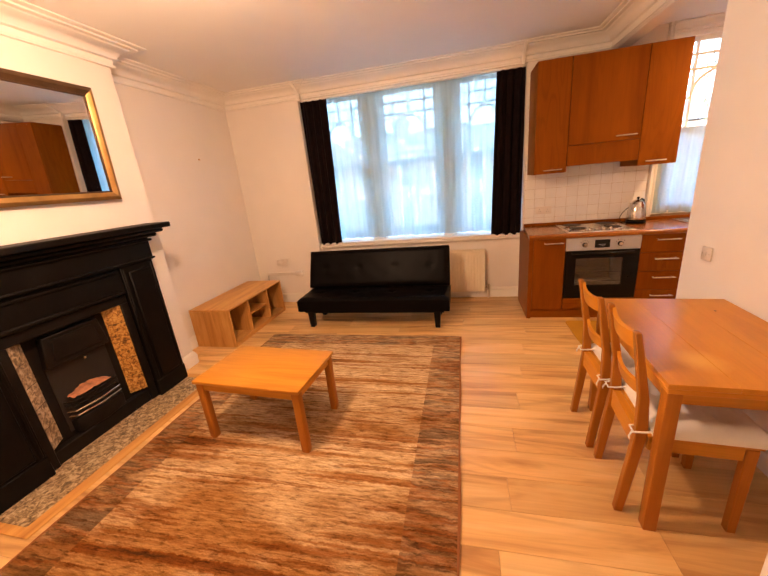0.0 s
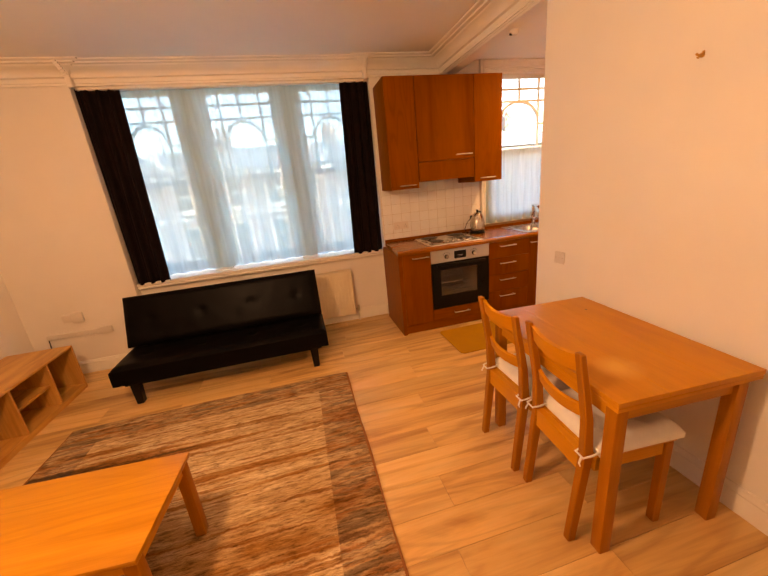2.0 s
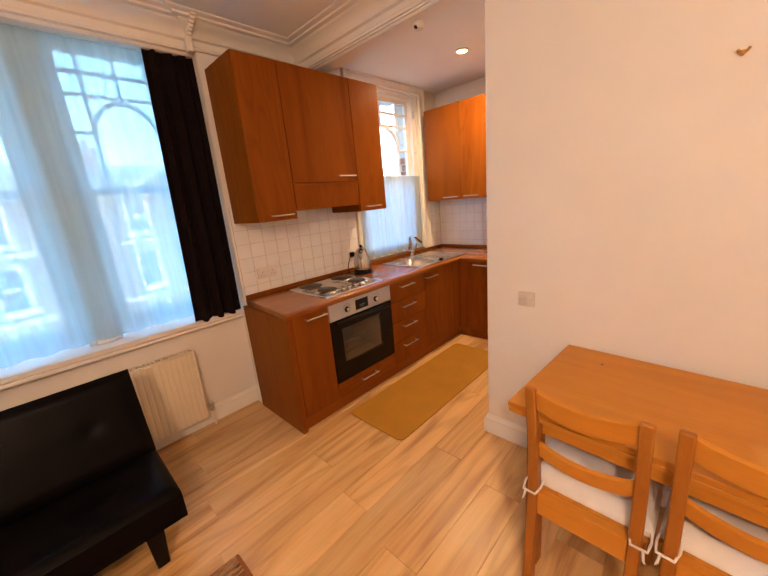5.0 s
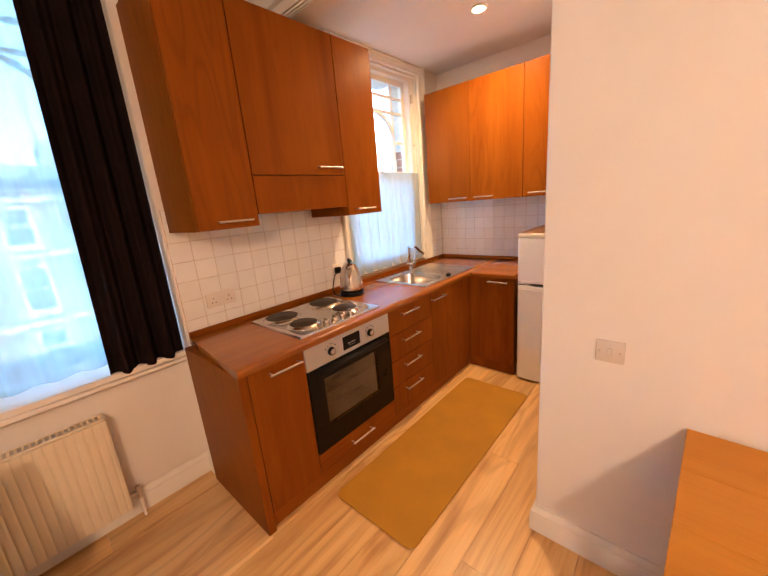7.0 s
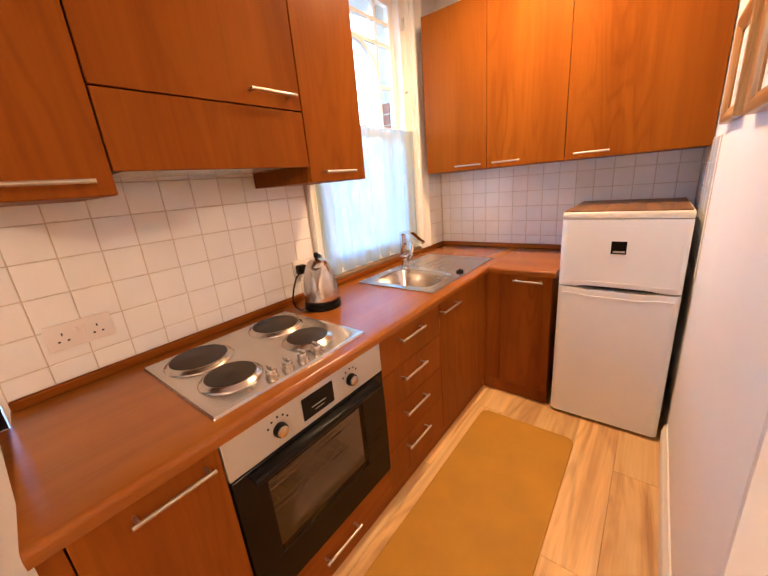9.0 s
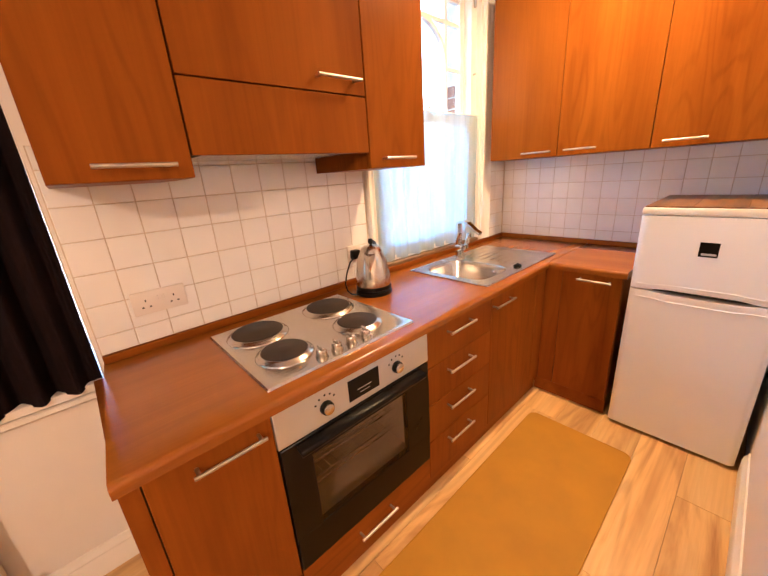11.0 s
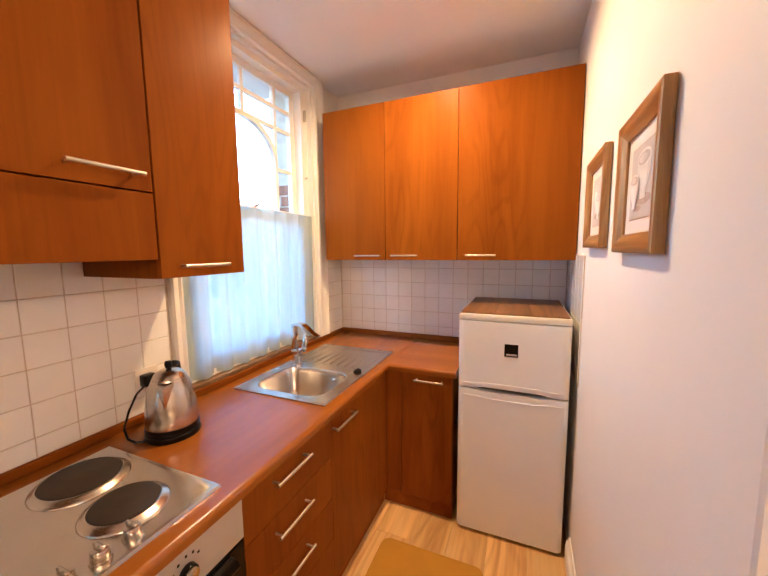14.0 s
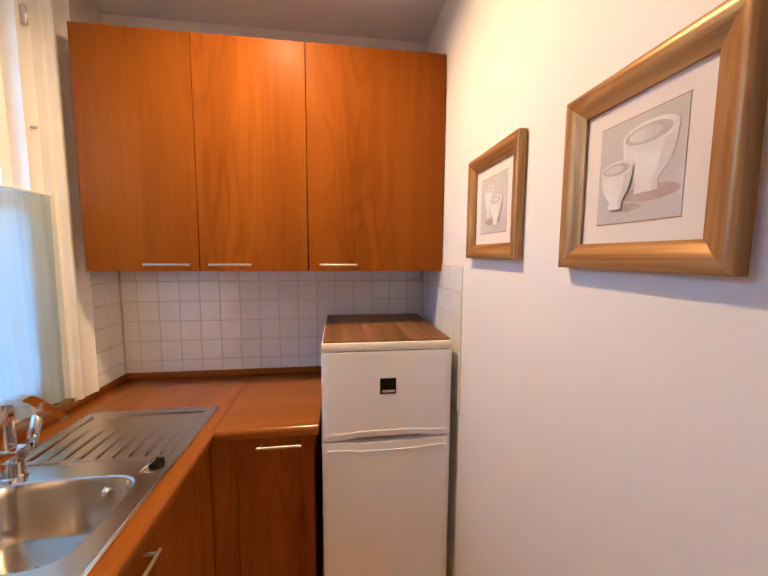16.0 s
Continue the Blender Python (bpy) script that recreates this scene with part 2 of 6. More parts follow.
def heat_mark(m, place, radius):
    """A pale bleached patch in the varnish round one spot of the table top."""
    n, l = m.node_tree.nodes, m.node_tree.links
    b = n["Principled BSDF"]
    col = b.inputs["Base Color"].links[0].from_socket
    tc = n.new("ShaderNodeTexCoord")
    d = n.new("ShaderNodeVectorMath")
    d.operation = "DISTANCE"
    d.inputs[1].default_value = place
    l.new(tc.outputs["Object"], d.inputs[0])
    wob = n.new("ShaderNodeMath")
    wob.operation = "MULTIPLY_ADD"
    wob.inputs[1].default_value = 0.05
    l.new(noise_tex(n, l, tc.outputs["Object"], 14, 3), wob.inputs[0])
    l.new(d.outputs["Value"], wob.inputs[2])
    k = ramp(n, l, wob.outputs[0], [(radius * 0.6, (0.85, 0.85, 0.85)), (radius * 1.7, (0, 0, 0))])
    l.new(mix(n, l, k, col, (0.74, 0.40, 0.085)), b.inputs["Base Color"])


BEECH_X = wood("beech_crosswise", (0.44, 0.175, 0.016), (0.53, 0.225, 0.022), (0.58, 0.262, 0.030), "x", 0.34, 5.0, contrast=0.9, lines=0.08, gloss=0.16, flame=0.08, flame_size=6.0)
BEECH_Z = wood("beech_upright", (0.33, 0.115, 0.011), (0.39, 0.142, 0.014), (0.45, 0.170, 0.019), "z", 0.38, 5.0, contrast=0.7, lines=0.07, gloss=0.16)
PINE = wood("pine_board", (0.46, 0.205, 0.040), (0.60, 0.30, 0.072), (0.68, 0.375, 0.105), "y", 0.42, 8.0, lines=0.12)
PINE_Z = wood("pine_board_upright", (0.42, 0.185, 0.036), (0.55, 0.27, 0.064), (0.63, 0.34, 0.095), "z", 0.42, 8.0, lines=0.12)
PLANK = wood("oak_laminate_plank", (0.43, 0.205, 0.058), (0.73, 0.44, 0.163), (0.81, 0.54, 0.235), "x", 0.34, 5.5, contrast=0.85, per_piece=0.15, lines=0.08, grain=90, gloss=0.5, flame=0.16, flame_size=4.0)
BOARD = wood("dark_oak_board", (0.10, 0.045, 0.016), (0.20, 0.090, 0.030), (0.30, 0.145, 0.055), "x", 0.4, 9.0)
FRAMEWOOD = wood("gilt_oak_frame", (0.26, 0.125, 0.034), (0.42, 0.225, 0.070), (0.56, 0.34, 0.13), "x", 0.32, 18.0, contrast=1.0, lines=0.22)
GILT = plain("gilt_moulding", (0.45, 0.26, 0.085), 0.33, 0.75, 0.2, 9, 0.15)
# dark fillet and plug; also gilt coloured as if in shade
GILT_DARK = plain("dark_and_shaded_gilt", (0.10, 0.055, 0.025), 0.4, 0.5, 0.2, 9, 0.15)
BLACK = plain("black_fireplace_paint", (0.0035, 0.0026, 0.0022), 0.5, 0.0, 0.3, 7, 0.25, gloss=0.14)
IRON = plain("cast_iron", (0.008, 0.006, 0.005), 0.5, 0.0, 0.3, 12, 0.35, gloss=0.14)
LEATHER = plain("black_faux_leather", (0.004, 0.003, 0.003), 0.36, 0.0, 0.3, 8, 0.3, fine=170, gloss=0.05)
BLACKPLASTIC = plain("black_plastic", (0.004, 0.003, 0.003), 0.30, 0.0, 0.2, 8, 0.05, gloss=0.2)
STEEL = plain("brushed_steel", (0.62, 0.575, 0.51), 0.24, 1.0, 0.06, 5, 0.05)
CHROME = plain("polished_chrome", (0.80, 0.80, 0.80), 0.06, 1.0, 0.02, 5, 0.0)
NICKEL = plain("brushed_nickel_handle", (0.58, 0.53, 0.45), 0.40, 1.0, 0.06, 20, 0.05)
GREYMETAL = plain("grey_oven_panel", (0.55, 0.53, 0.50), 0.38, 0.4, 0.05, 4, 0.04)
HOTPLATE = plain("cast_hotplate", (0.030, 0.019, 0.013), 0.55, 0.2, 0.25, 20, 0.3)
ENAMEL = plain("white_enamel", (0.87, 0.87, 0.86), 0.34, 0.0, 0.02, 3, 0.04, fine=240)
CREAM = plain("cream_plastic", (0.80, 0.74, 0.62), 0.38, 0.0, 0.03, 3, 0.03)
PLASTIC = plain("white_plastic", (0.74, 0.68, 0.62), 0.35, 0.0, 0.03, 6, 0.03)
RADPAINT = plain("radiator_enamel", (0.82, 0.71, 0.53), 0.34, 0.0, 0.03, 3, 0.04)
TILE = plain("white_glazed_tile", (0.85, 0.835, 0.81), 0.16, 0.0, 0.04, 4, 0.12, coat=0.3, fine=18)
GROUT = plain("beige_grout", (0.62, 0.53, 0.43), 0.9, 0.0, 0.15, 25, 0.3)
CURTAIN = plain("dark_brown_curtain_cloth", (0.010, 0.0055, 0.006), 0.9, 0.0, 0.25, 14, 0.5, fine=400, gloss=0.1)
CUSHION = plain("white_cotton_cushion", (0.82, 0.80, 0.78), 0.9, 0.0, 0.06, 10, 0.5, fine=300)
MAT = plain("mustard_kitchen_mat", (0.43, 0.200, 0.0012), 0.75, 0.0, 0.08, 6, 0.35, fine=220)
BRASS = plain("old_brass", (0.60, 0.33, 0.08), 0.4, 0.6, 0.2, 30, 0.1)
DARKSLOT = plain("dark_slot", (0.008, 0.006, 0.005), 0.6, 0.0, 0.1, 10, 0.0)
MOUNT = plain("cream_mount_board", (0.80, 0.72, 0.65), 0.8, 0.0, 0.02, 6, 0.1, fine=200)
STONE = plain("worn_sill_wood", (0.20, 0.115, 0.055), 0.5, 0.0, 0.25, 14, 0.4)
# brick greyed and slate lightened: distance haze mixed into the colours
BRICK_OUT = plain("hazed_brick_facade", (0.185, 0.150, 0.145), 0.85, 0.0, 0.25, 3, 0.4)
STUCCO = plain("white_stucco", (0.45, 0.45, 0.45), 0.8, 0.0, 0.08, 1, 0.2)
SLATE = plain("slate_roof", (0.24, 0.25, 0.27), 0.7, 0.0, 0.2, 2, 0.3)
ASPHALT = plain("asphalt", (0.055, 0.055, 0.055), 0.9, 0.0, 0.2, 1, 0.3)
DARKGLASS = plain("house_window_glass", (0.05, 0.06, 0.07), 0.12, 0.0, 0.2, 0.5, 0.0)
BARK = plain("tree_bark", (0.10, 0.075, 0.055), 0.9, 0.0, 0.3, 6, 0.6)
LEAF = plain("spring_leaf", (0.10, 0.115, 0.045), 0.7, 0.0, 0.3, 2, 0.1)


def emitter(name, colour, strength):
    m, n, l, b = base_mat(name, 0.4, colour=(0.9, 0.85, 0.75))
    b.inputs["Emission Color"].default_value = (*colour, 1)
    b.inputs["Emission Strength"].default_value = strength
    return m


LAMPGLASS = emitter("lit_lamp_diffuser", (1.0, 0.62, 0.24), 6)


def pane_mat(name, tint, gloss):
    m = bpy.data.materials.new(name)
    m.use_nodes = True
    n, l = m.node_tree.nodes, m.node_tree.links
    n.remove(n["Principled BSDF"])
    tr = n.new("ShaderNodeBsdfTransparent")
    tr.inputs[0].default_value = (*tint, 1)
    gl = n.new("ShaderNodeBsdfGlossy")
    gl.inputs["Roughness"].default_value = 0.02
    mx = n.new("ShaderNodeMixShader")
    mx.inputs[0].default_value = gloss
    l.new(tr.outputs[0], mx.inputs[1])
    l.new(gl.outputs[0], mx.inputs[2])
    l.new(mx.outputs[0], n["Material Output"].inputs["Surface"])
    return m


GLASS = pane_mat("window_glass", (0.96, 0.98, 0.97), 0.04)


def net_mat(name, open_share, thread):
    """Sheer cloth: open weave lets light pass, the threads glow with what falls on them."""
    m = bpy.data.materials.new(name)
    m.use_nodes = True
    n, l = m.node_tree.nodes, m.node_tree.links
    n.remove(n["Principled BSDF"])
    weave = noise_tex(n, l, coords(n, l, (1, 1, 0.05)), 30, 3)
    tr = n.new("ShaderNodeBsdfTransparent")
    tr.inputs[0].default_value = (0.93, 0.98, 1.0, 1)
    tl = n.new("ShaderNodeBsdfTranslucent")
    tl.inputs[0].default_value = (*thread, 1)
    df = n.new("ShaderNodeBsdfDiffuse")
    df.inputs[0].default_value = (0.86, 0.84, 0.82, 1)
    cloth = n.new("ShaderNodeMixShader")
    cloth.inputs[0].default_value = 0.40
    l.new(tl.outputs[0], cloth.inputs[1])
    l.new(df.outputs[0], cloth.inputs[2])
    mr = n.new("ShaderNodeMapRange")
    mr.inputs["To Min"].default_value, mr.inputs["To Max"].default_value = 1 - open_share - 0.14, 1 - open_share + 0.14
    l.new(weave, mr.inputs["Value"])
    mx = n.new("ShaderNodeMixShader")
    l.new(mr.outputs[0], mx.inputs[0])
    l.new(tr.outputs[0], mx.inputs[1])
    l.new(cloth.outputs[0], mx.inputs[2])
    l.new(mx.outputs[0], n["Material Output"].inputs["Surface"])
    return m


# white nets; the cyan of daylight behind them is put into the thread colour
NET = net_mat("sheer_net_cloth", 0.385, (0.50, 0.80, 0.88))
NET_K = net_mat("sheer_cafe_net_cloth", 0.28, (0.44, 0.64, 0.73))


def mirror_mat():
    m, n, l, b = base_mat("mirror_silver", 0.015, 1.0, (0.86, 0.87, 0.86))
    return m


MIRROR = mirror_mat()


def rug_mat():
    """Woven stripes across the rug in cream, tan, rust and slate, broken along their length; the border repeats them darker."""
    m, n, l, b = base_mat("striped_wool_rug", 0.95)
    b.inputs["Specular IOR Level"].default_value = 0.1
    tc = n.new("ShaderNodeTexCoord")
    sep = n.new("ShaderNodeSeparateXYZ")
    l.new(tc.outputs["Object"], sep.inputs[0])

    def math_node(op, a, c):
        k = n.new("ShaderNodeMath")
        k.operation = op
        for sock, v in zip(k.inputs, (a, c)):
            if isinstance(v, (int, float)):
                sock.default_value = v
            else:
                l.new(v, sock)
        return k.outputs[0]

    def stripes(shift, stops, pitch, along):
        # stripe edges wander a little from knot to knot
        wander = noise_tex(n, l, coords(n, l, (1, 0.4, 0), False), 30, 3, 0.7)
        y = math_node("ADD", math_node("ADD", sep.outputs["Y"], shift), math_node("MULTIPLY", wander, 0.030))
        x = math_node("MULTIPLY", sep.outputs["X"], along)
        v = n.new("ShaderNodeCombineXYZ")
        l.new(x, v.inputs[0])
        l.new(y, v.inputs[1])
        return ramp(n, l, noise_tex(n, l, v.outputs[0], pitch, 5, 0.62), stops)
    field = stripes(0.0, [(0.34, (0.11, 0.062, 0.028)), (0.40, (0.33, 0.155, 0.048)), (0.44, (0.40, 0.25, 0.115)), (0.48, (0.62, 0.48, 0.29)), (0.515, (0.43, 0.295, 0.155)), (0.55, (0.68, 0.55, 0.36)), (0.60, (0.31, 0.155, 0.055)), (0.66, (0.54, 0.41, 0.24))], 9, 0.045)
    border = stripes(3.7, [(0.36, (0.045, 0.034, 0.032)), (0.42, (0.12, 0.080, 0.060)), (0.455, (0.42, 0.295, 0.17)), (0.49, (0.32, 0.13, 0.042)), (0.53, (0.10, 0.068, 0.054)), (0.57, (0.48, 0.36, 0.22)), (0.62, (0.28, 0.14, 0.062)), (0.67, (0.060, 0.043, 0.038))], 6.5, 0.16)
    edge = math_node("GREATER_THAN", math_node("ABSOLUTE", sep.outputs["X"], 0), 0.765)
    ends = math_node("GREATER_THAN", math_node("ABSOLUTE", sep.outputs["Y"], 0), 1.23)
    col = mix(n, l, math_node("MULTIPLY", math_node("MAXIMUM", edge, ends), 0.68), field, border)
    # large patches that drift from cream to rust, more rust towards low y
    patch = math_node("ADD", noise_tex(n, l, coords(n, l, (0.5, 1, 0), False), 1.9, 3, 0.6), math_node("MULTIPLY", sep.outputs["Y"], 0.085))
    col = mix(n, l, 1.0, col, ramp(n, l, patch, [(0.38, (0.52, 0.34, 0.17)), (0.56, (0.95, 0.89, 0.82))]), "MULTIPLY")
    broken = noise_tex(n, l, coords(n, l, (0.22, 1.0, 0.0), False), 62, 5, 0.75)
    col = mix(n, l, 1.0, col, ramp(n, l, broken, [(0.36, (0.46, 0.38, 0.31)), (0.47, (0.96, 0.92, 0.87)), (0.60, (1.24, 1.23, 1.21))]), "MULTIPLY")
    knots = noise_tex(n, l, coords(n, l, (1, 1, 0), False), 210, 2, 0.6)
    col = mix(n, l, 1.0, col, ramp(n, l, knots, [(0.35, (0.84, 0.82, 0.80)), (0.65, (1.08, 1.08, 1.08))]), "MULTIPLY")
    # rust-brown overlocked edge
    rim = math_node("GREATER_THAN", math_node("ABSOLUTE", sep.outputs["X"], 0), 1.006)
    col = mix(n, l, rim, col, (0.26, 0.10, 0.035))
    l.new(col, b.inputs["Base Color"])
    bump(n, l, b, math_node("ADD", broken, knots), 0.5, 0.004)
    return m


RUG = rug_mat()


def mottled(name, a, b_, c, scale):
    m, n, l, b = base_mat(name, 0.28, coat=0.4)
    v = coords(n, l)
    cells = n.new("ShaderNodeTexVoronoi")
    cells.inputs["Scale"].default_value = scale
    l.new(v, cells.inputs["Vector"])
    f = noise_tex(n, l, v, scale * 0.8, 3, 0.6, 1.0)
    l.new(ramp(n, l, f, [(0.36, a), (0.5, b_), (0.62, c)]), b.inputs["Base Color"])
    bump(n, l, b, cells.outputs["Distance"], 0.3, 0.003)
    return m


HEARTHTILE = mottled("mottled_hearth_tile", (0.09, 0.055, 0.026), (0.32, 0.215, 0.110), (0.58, 0.46, 0.30), 48)
OCHRETILE = mottled("ochre_mottled_tile", (0.10, 0.036, 0.007), (0.42, 0.20, 0.036), (0.58, 0.35, 0.10), 52)
EMBER = plain("faded_orange_coals", (0.32, 0.13, 0.06), 0.8, 0.0, 0.5, 25, 0.6)

# ---- structure ----
EAST, NORTH, WEST, BREAST = 2.30, 4.17, -1.98, -1.70
KS, KE, CEIL_Z, KCEIL_Z, SOUTH = 2.585, 4.17, 2.68, 2.66, -1.4
WIN_L, WIN_R, SILL, HEAD, GLASS_Y = -1.0, 1.543, 0.80, 2.53, 4.50
KW_L, KW_R, KW_SILL, KW_HEAD = 2.80, 3.83, 0.93, 2.585


def wall(name, bm, material, label):
    return part(name, bm, material, None, label, "wall", "structure", shade=False)


wall("wall_north", join(
    bx(WEST - 0.3, NORTH, -0.1, WIN_L, NORTH + 0.45, 3.0),
    bx(WIN_L, NORTH + 0.10, -0.1, WIN_R, NORTH + 0.45, SILL - 0.03),
    bx(WIN_L, NORTH + 0.03, HEAD, WIN_R, NORTH + 0.12, 3.0), bx(WIN_L, NORTH + 0.12, HEAD + 0.062, WIN_R, NORTH + 0.45, 3.0),
    bx(WIN_R, NORTH, -0.1, KW_L, NORTH + 0.45, 3.0),
    bx(KW_L, NORTH, -0.1, KW_R, NORTH + 0.45, KW_SILL - 0.03),
    bx(KW_L, NORTH, KW_HEAD, KW_R, NORTH + 0.45, 3.0),
    bx(KW_R, NORTH, -0.1, KE + 0.3, NORTH + 0.30, 3.0)), PAINT, "cream painted plaster wall with window openings")
wall("wall_west", bx(WEST - 0.3, SOUTH - 0.3, -0.1, WEST, NORTH, 3.0), PAINT, "cream painted plaster side wall")
wall("chimney_breast", bx(WEST, 0.61, -0.1, BREAST, 2.45, 3.0, 0.004), PAINT, "cream painted chimney breast behind the fireplace")
wall("wall_south", bx(WEST, SOUTH - 0.3, -0.1, KE + 0.3, SOUTH, 3.0), PAINT, "plain cream painted rear wall")
wall("wall_east", bx(EAST, 0.76, -0.1, KE + 0.3, KS, 3.0, 0.004), PAINT_K_LIT, "cream painted partition between living room and kitchen")
wall("wall_entrance", bx(1.58, SOUTH, -0.1, KE + 0.3, 0.76, 3.0, 0.004), PAINT, "cream painted wall corner by the entrance")
wall("wall_kitchen_east", bx(KE, KS, -0.1, KE + 0.3, NORTH, 3.0), PAINT_K_LIT, "cream kitchen end wall, colour lightened for window light")
part("ceiling", bx(WEST, SOUTH, CEIL_Z, 2.40, NORTH, 2.95), CEIL, None, "flat white painted living room ceiling", "ceiling", "structure")
part("ceiling_kitchen", bx(2.40, KS, KCEIL_Z, KE, NORTH, 2.95), CEIL, None, "flat white painted kitchen ceiling", "ceiling", "structure")
part("beam", join(bx(EAST, KS, 2.500, 2.412, NORTH, 2.6585), bx(EAST - 0.010, KS, 2.503, EAST - 0.001, NORTH, 2.513, 0.003), bx(EAST - 0.014, KS, 2.516, EAST - 0.001, NORTH, 2.528, 0.003)), PAINT_K_LIT, None, "painted beam over the kitchen opening", "beam", "structure")


def cornice_profile(h=0.15, d=0.19):
    """Offset from the wall and height: picture bead, cove and flat ceiling band."""
    return [(0, -h), (0.022, -h), (0.026, -h + 0.014), (0.016, -h + 0.022), (0.018, -h + 0.052), (0.04, -h + 0.058), (0.046, -h + 0.072),
            (0.075, -h + 0.105), (0.10, -0.034), (0.112, -0.022), (0.145, -0.020), (0.150, -0.011), (d - 0.010, -0.012), (d, -0.006), (d, 0), (0, 0)]


def run(profile, path, z, closed=False):
    """Sweeps an (offset, height) profile along a path of (x, y), offset to the left of the way, mitred at the corners."""
    bm = bmesh.new()
    rings = []
    pts = [Vector(p) for p in path]
    for i, p in enumerate(pts):
        d0 = (p - pts[i - 1]).normalized() if i else (pts[1] - p).normalized()
        d1 = (pts[i + 1] - p).normalized() if i + 1 < len(pts) else d0
        n0, n1 = Vector((-d0.y, d0.x)), Vector((-d1.y, d1.x))
        nn = (n0 + n1)
        nn = nn / max(1e-6, nn.dot(n0))
        rings.append([bm.verts.new((p.x + nn.x * o, p.y + nn.y * o, z + h)) for o, h in profile])
    m = len(profile)
    for a, b in zip(rings, rings[1:]):
        for k in range(m):
            bm.faces.new((a[k], a[(k + 1) % m], b[(k + 1) % m], b[k]))
    bm.faces.new(rings[0])
    bm.faces.new(rings[-1])
    bmesh.ops.recalc_face_normals(bm, faces=bm.faces)
    return bm


part("cornice", run(cornice_profile(), [(1.58, SOUTH), (1.58, 0.76), (EAST, 0.76), (EAST, NORTH), (WIN_R, NORTH), (WIN_R, NORTH + 0.03), (WIN_L, NORTH + 0.03), (WIN_L, NORTH), (WEST, NORTH), (WEST, 2.45), (BREAST, 2.45), (BREAST, 0.61)], CEIL_Z - 0.001),
     TRIM, None, "moulded cream plaster cornice round the ceiling", "cornice", "structure")


def corbel(x):
    """A small ribbed plaster block where the cornice steps at the window."""
    return solo("cornice_block", join(*[bx(x - 0.016, NORTH - 0.175 + i * 0.022, CEIL_Z - 0.022 - i * 0.013, x + 0.016, NORTH - 0.160 + i * 0.022, CEIL_Z - 0.002 - i * 0.013, 0.003) for i in range(8)],
                bx(x - 0.020, NORTH - 0.045, HEAD - 0.02, x + 0.020, NORTH - 0.001, HEAD + 0.06, 0.006)), TRIM, (x, NORTH, HEAD), "ribbed cream plaster block on the cornice", "moulding", "cornice blocks", "structure")


corbel(1.50), corbel(-0.97)

SKIRT = [(0, 0), (0.020, 0), (0.020, 0.085), (0.016, 0.092), (0.018, 0.100), (0.010, 0.112), (0.006, 0.125), (0, 0.128)]
part("baseboard", run(SKIRT, [(1.58, SOUTH), (1.58, 0.76), (EAST, 0.76), (EAST, KS), (3.55, KS)], 0.0), TRIM, None, "moulded cream painted skirting board", "skirting", "structure")
part("baseboard_north", run(SKIRT, [(1.56, NORTH), (WIN_R, NORTH), (WIN_R, NORTH + 0.10), (WIN_L, NORTH + 0.10), (WIN_L, NORTH), (WEST, NORTH), (WEST, 2.45), (BREAST, 2.45), (BREAST, 2.22)], 0.0), TRIM, None, "moulded cream painted skirting board under the window", "skirting", "structure")
part("floor_base", bx(WEST, SOUTH, -0.1, KE, NORTH, -0.012), DARKSLOT, None, "subfloor under the laminate", "floor", "structure")


# ---- windows ----
def arch_pts(cx, half, spring, rise, n=14):
    return [(cx - half * math.cos(math.pi * k / n), spring + rise * math.sin(math.pi * k / n)) for k in range(n + 1)]


def ribbon(points, width, y0, y1):
    """A flat bar that follows (x, z) points, between two depths."""
    bm = bmesh.new()
    rings = []
    for i, (x, z) in enumerate(points):
        a, b = points[max(i - 1, 0)], points[min(i + 1, len(points) - 1)]
        dx, dz = b[0] - a[0], b[1] - a[1]
        k = math.hypot(dx, dz)
        ox, oz = -dz / k * width / 2, dx / k * width / 2
        rings.append([bm.verts.new(c) for c in ((x + ox, y0, z + oz), (x - ox, y0, z - oz), (x - ox, y1, z - oz), (x + ox, y1, z + oz))])
    for a, b in zip(rings, rings[1:]):
        for k in range(4):
            bm.faces.new((a[k], a[(k + 1) % 4], b[(k + 1) % 4], b[k]))
    bm.faces.new(rings[0])
    bm.faces.new(rings[-1])
    bmesh.ops.recalc_face_normals(bm, faces=bm.faces)
    return bm


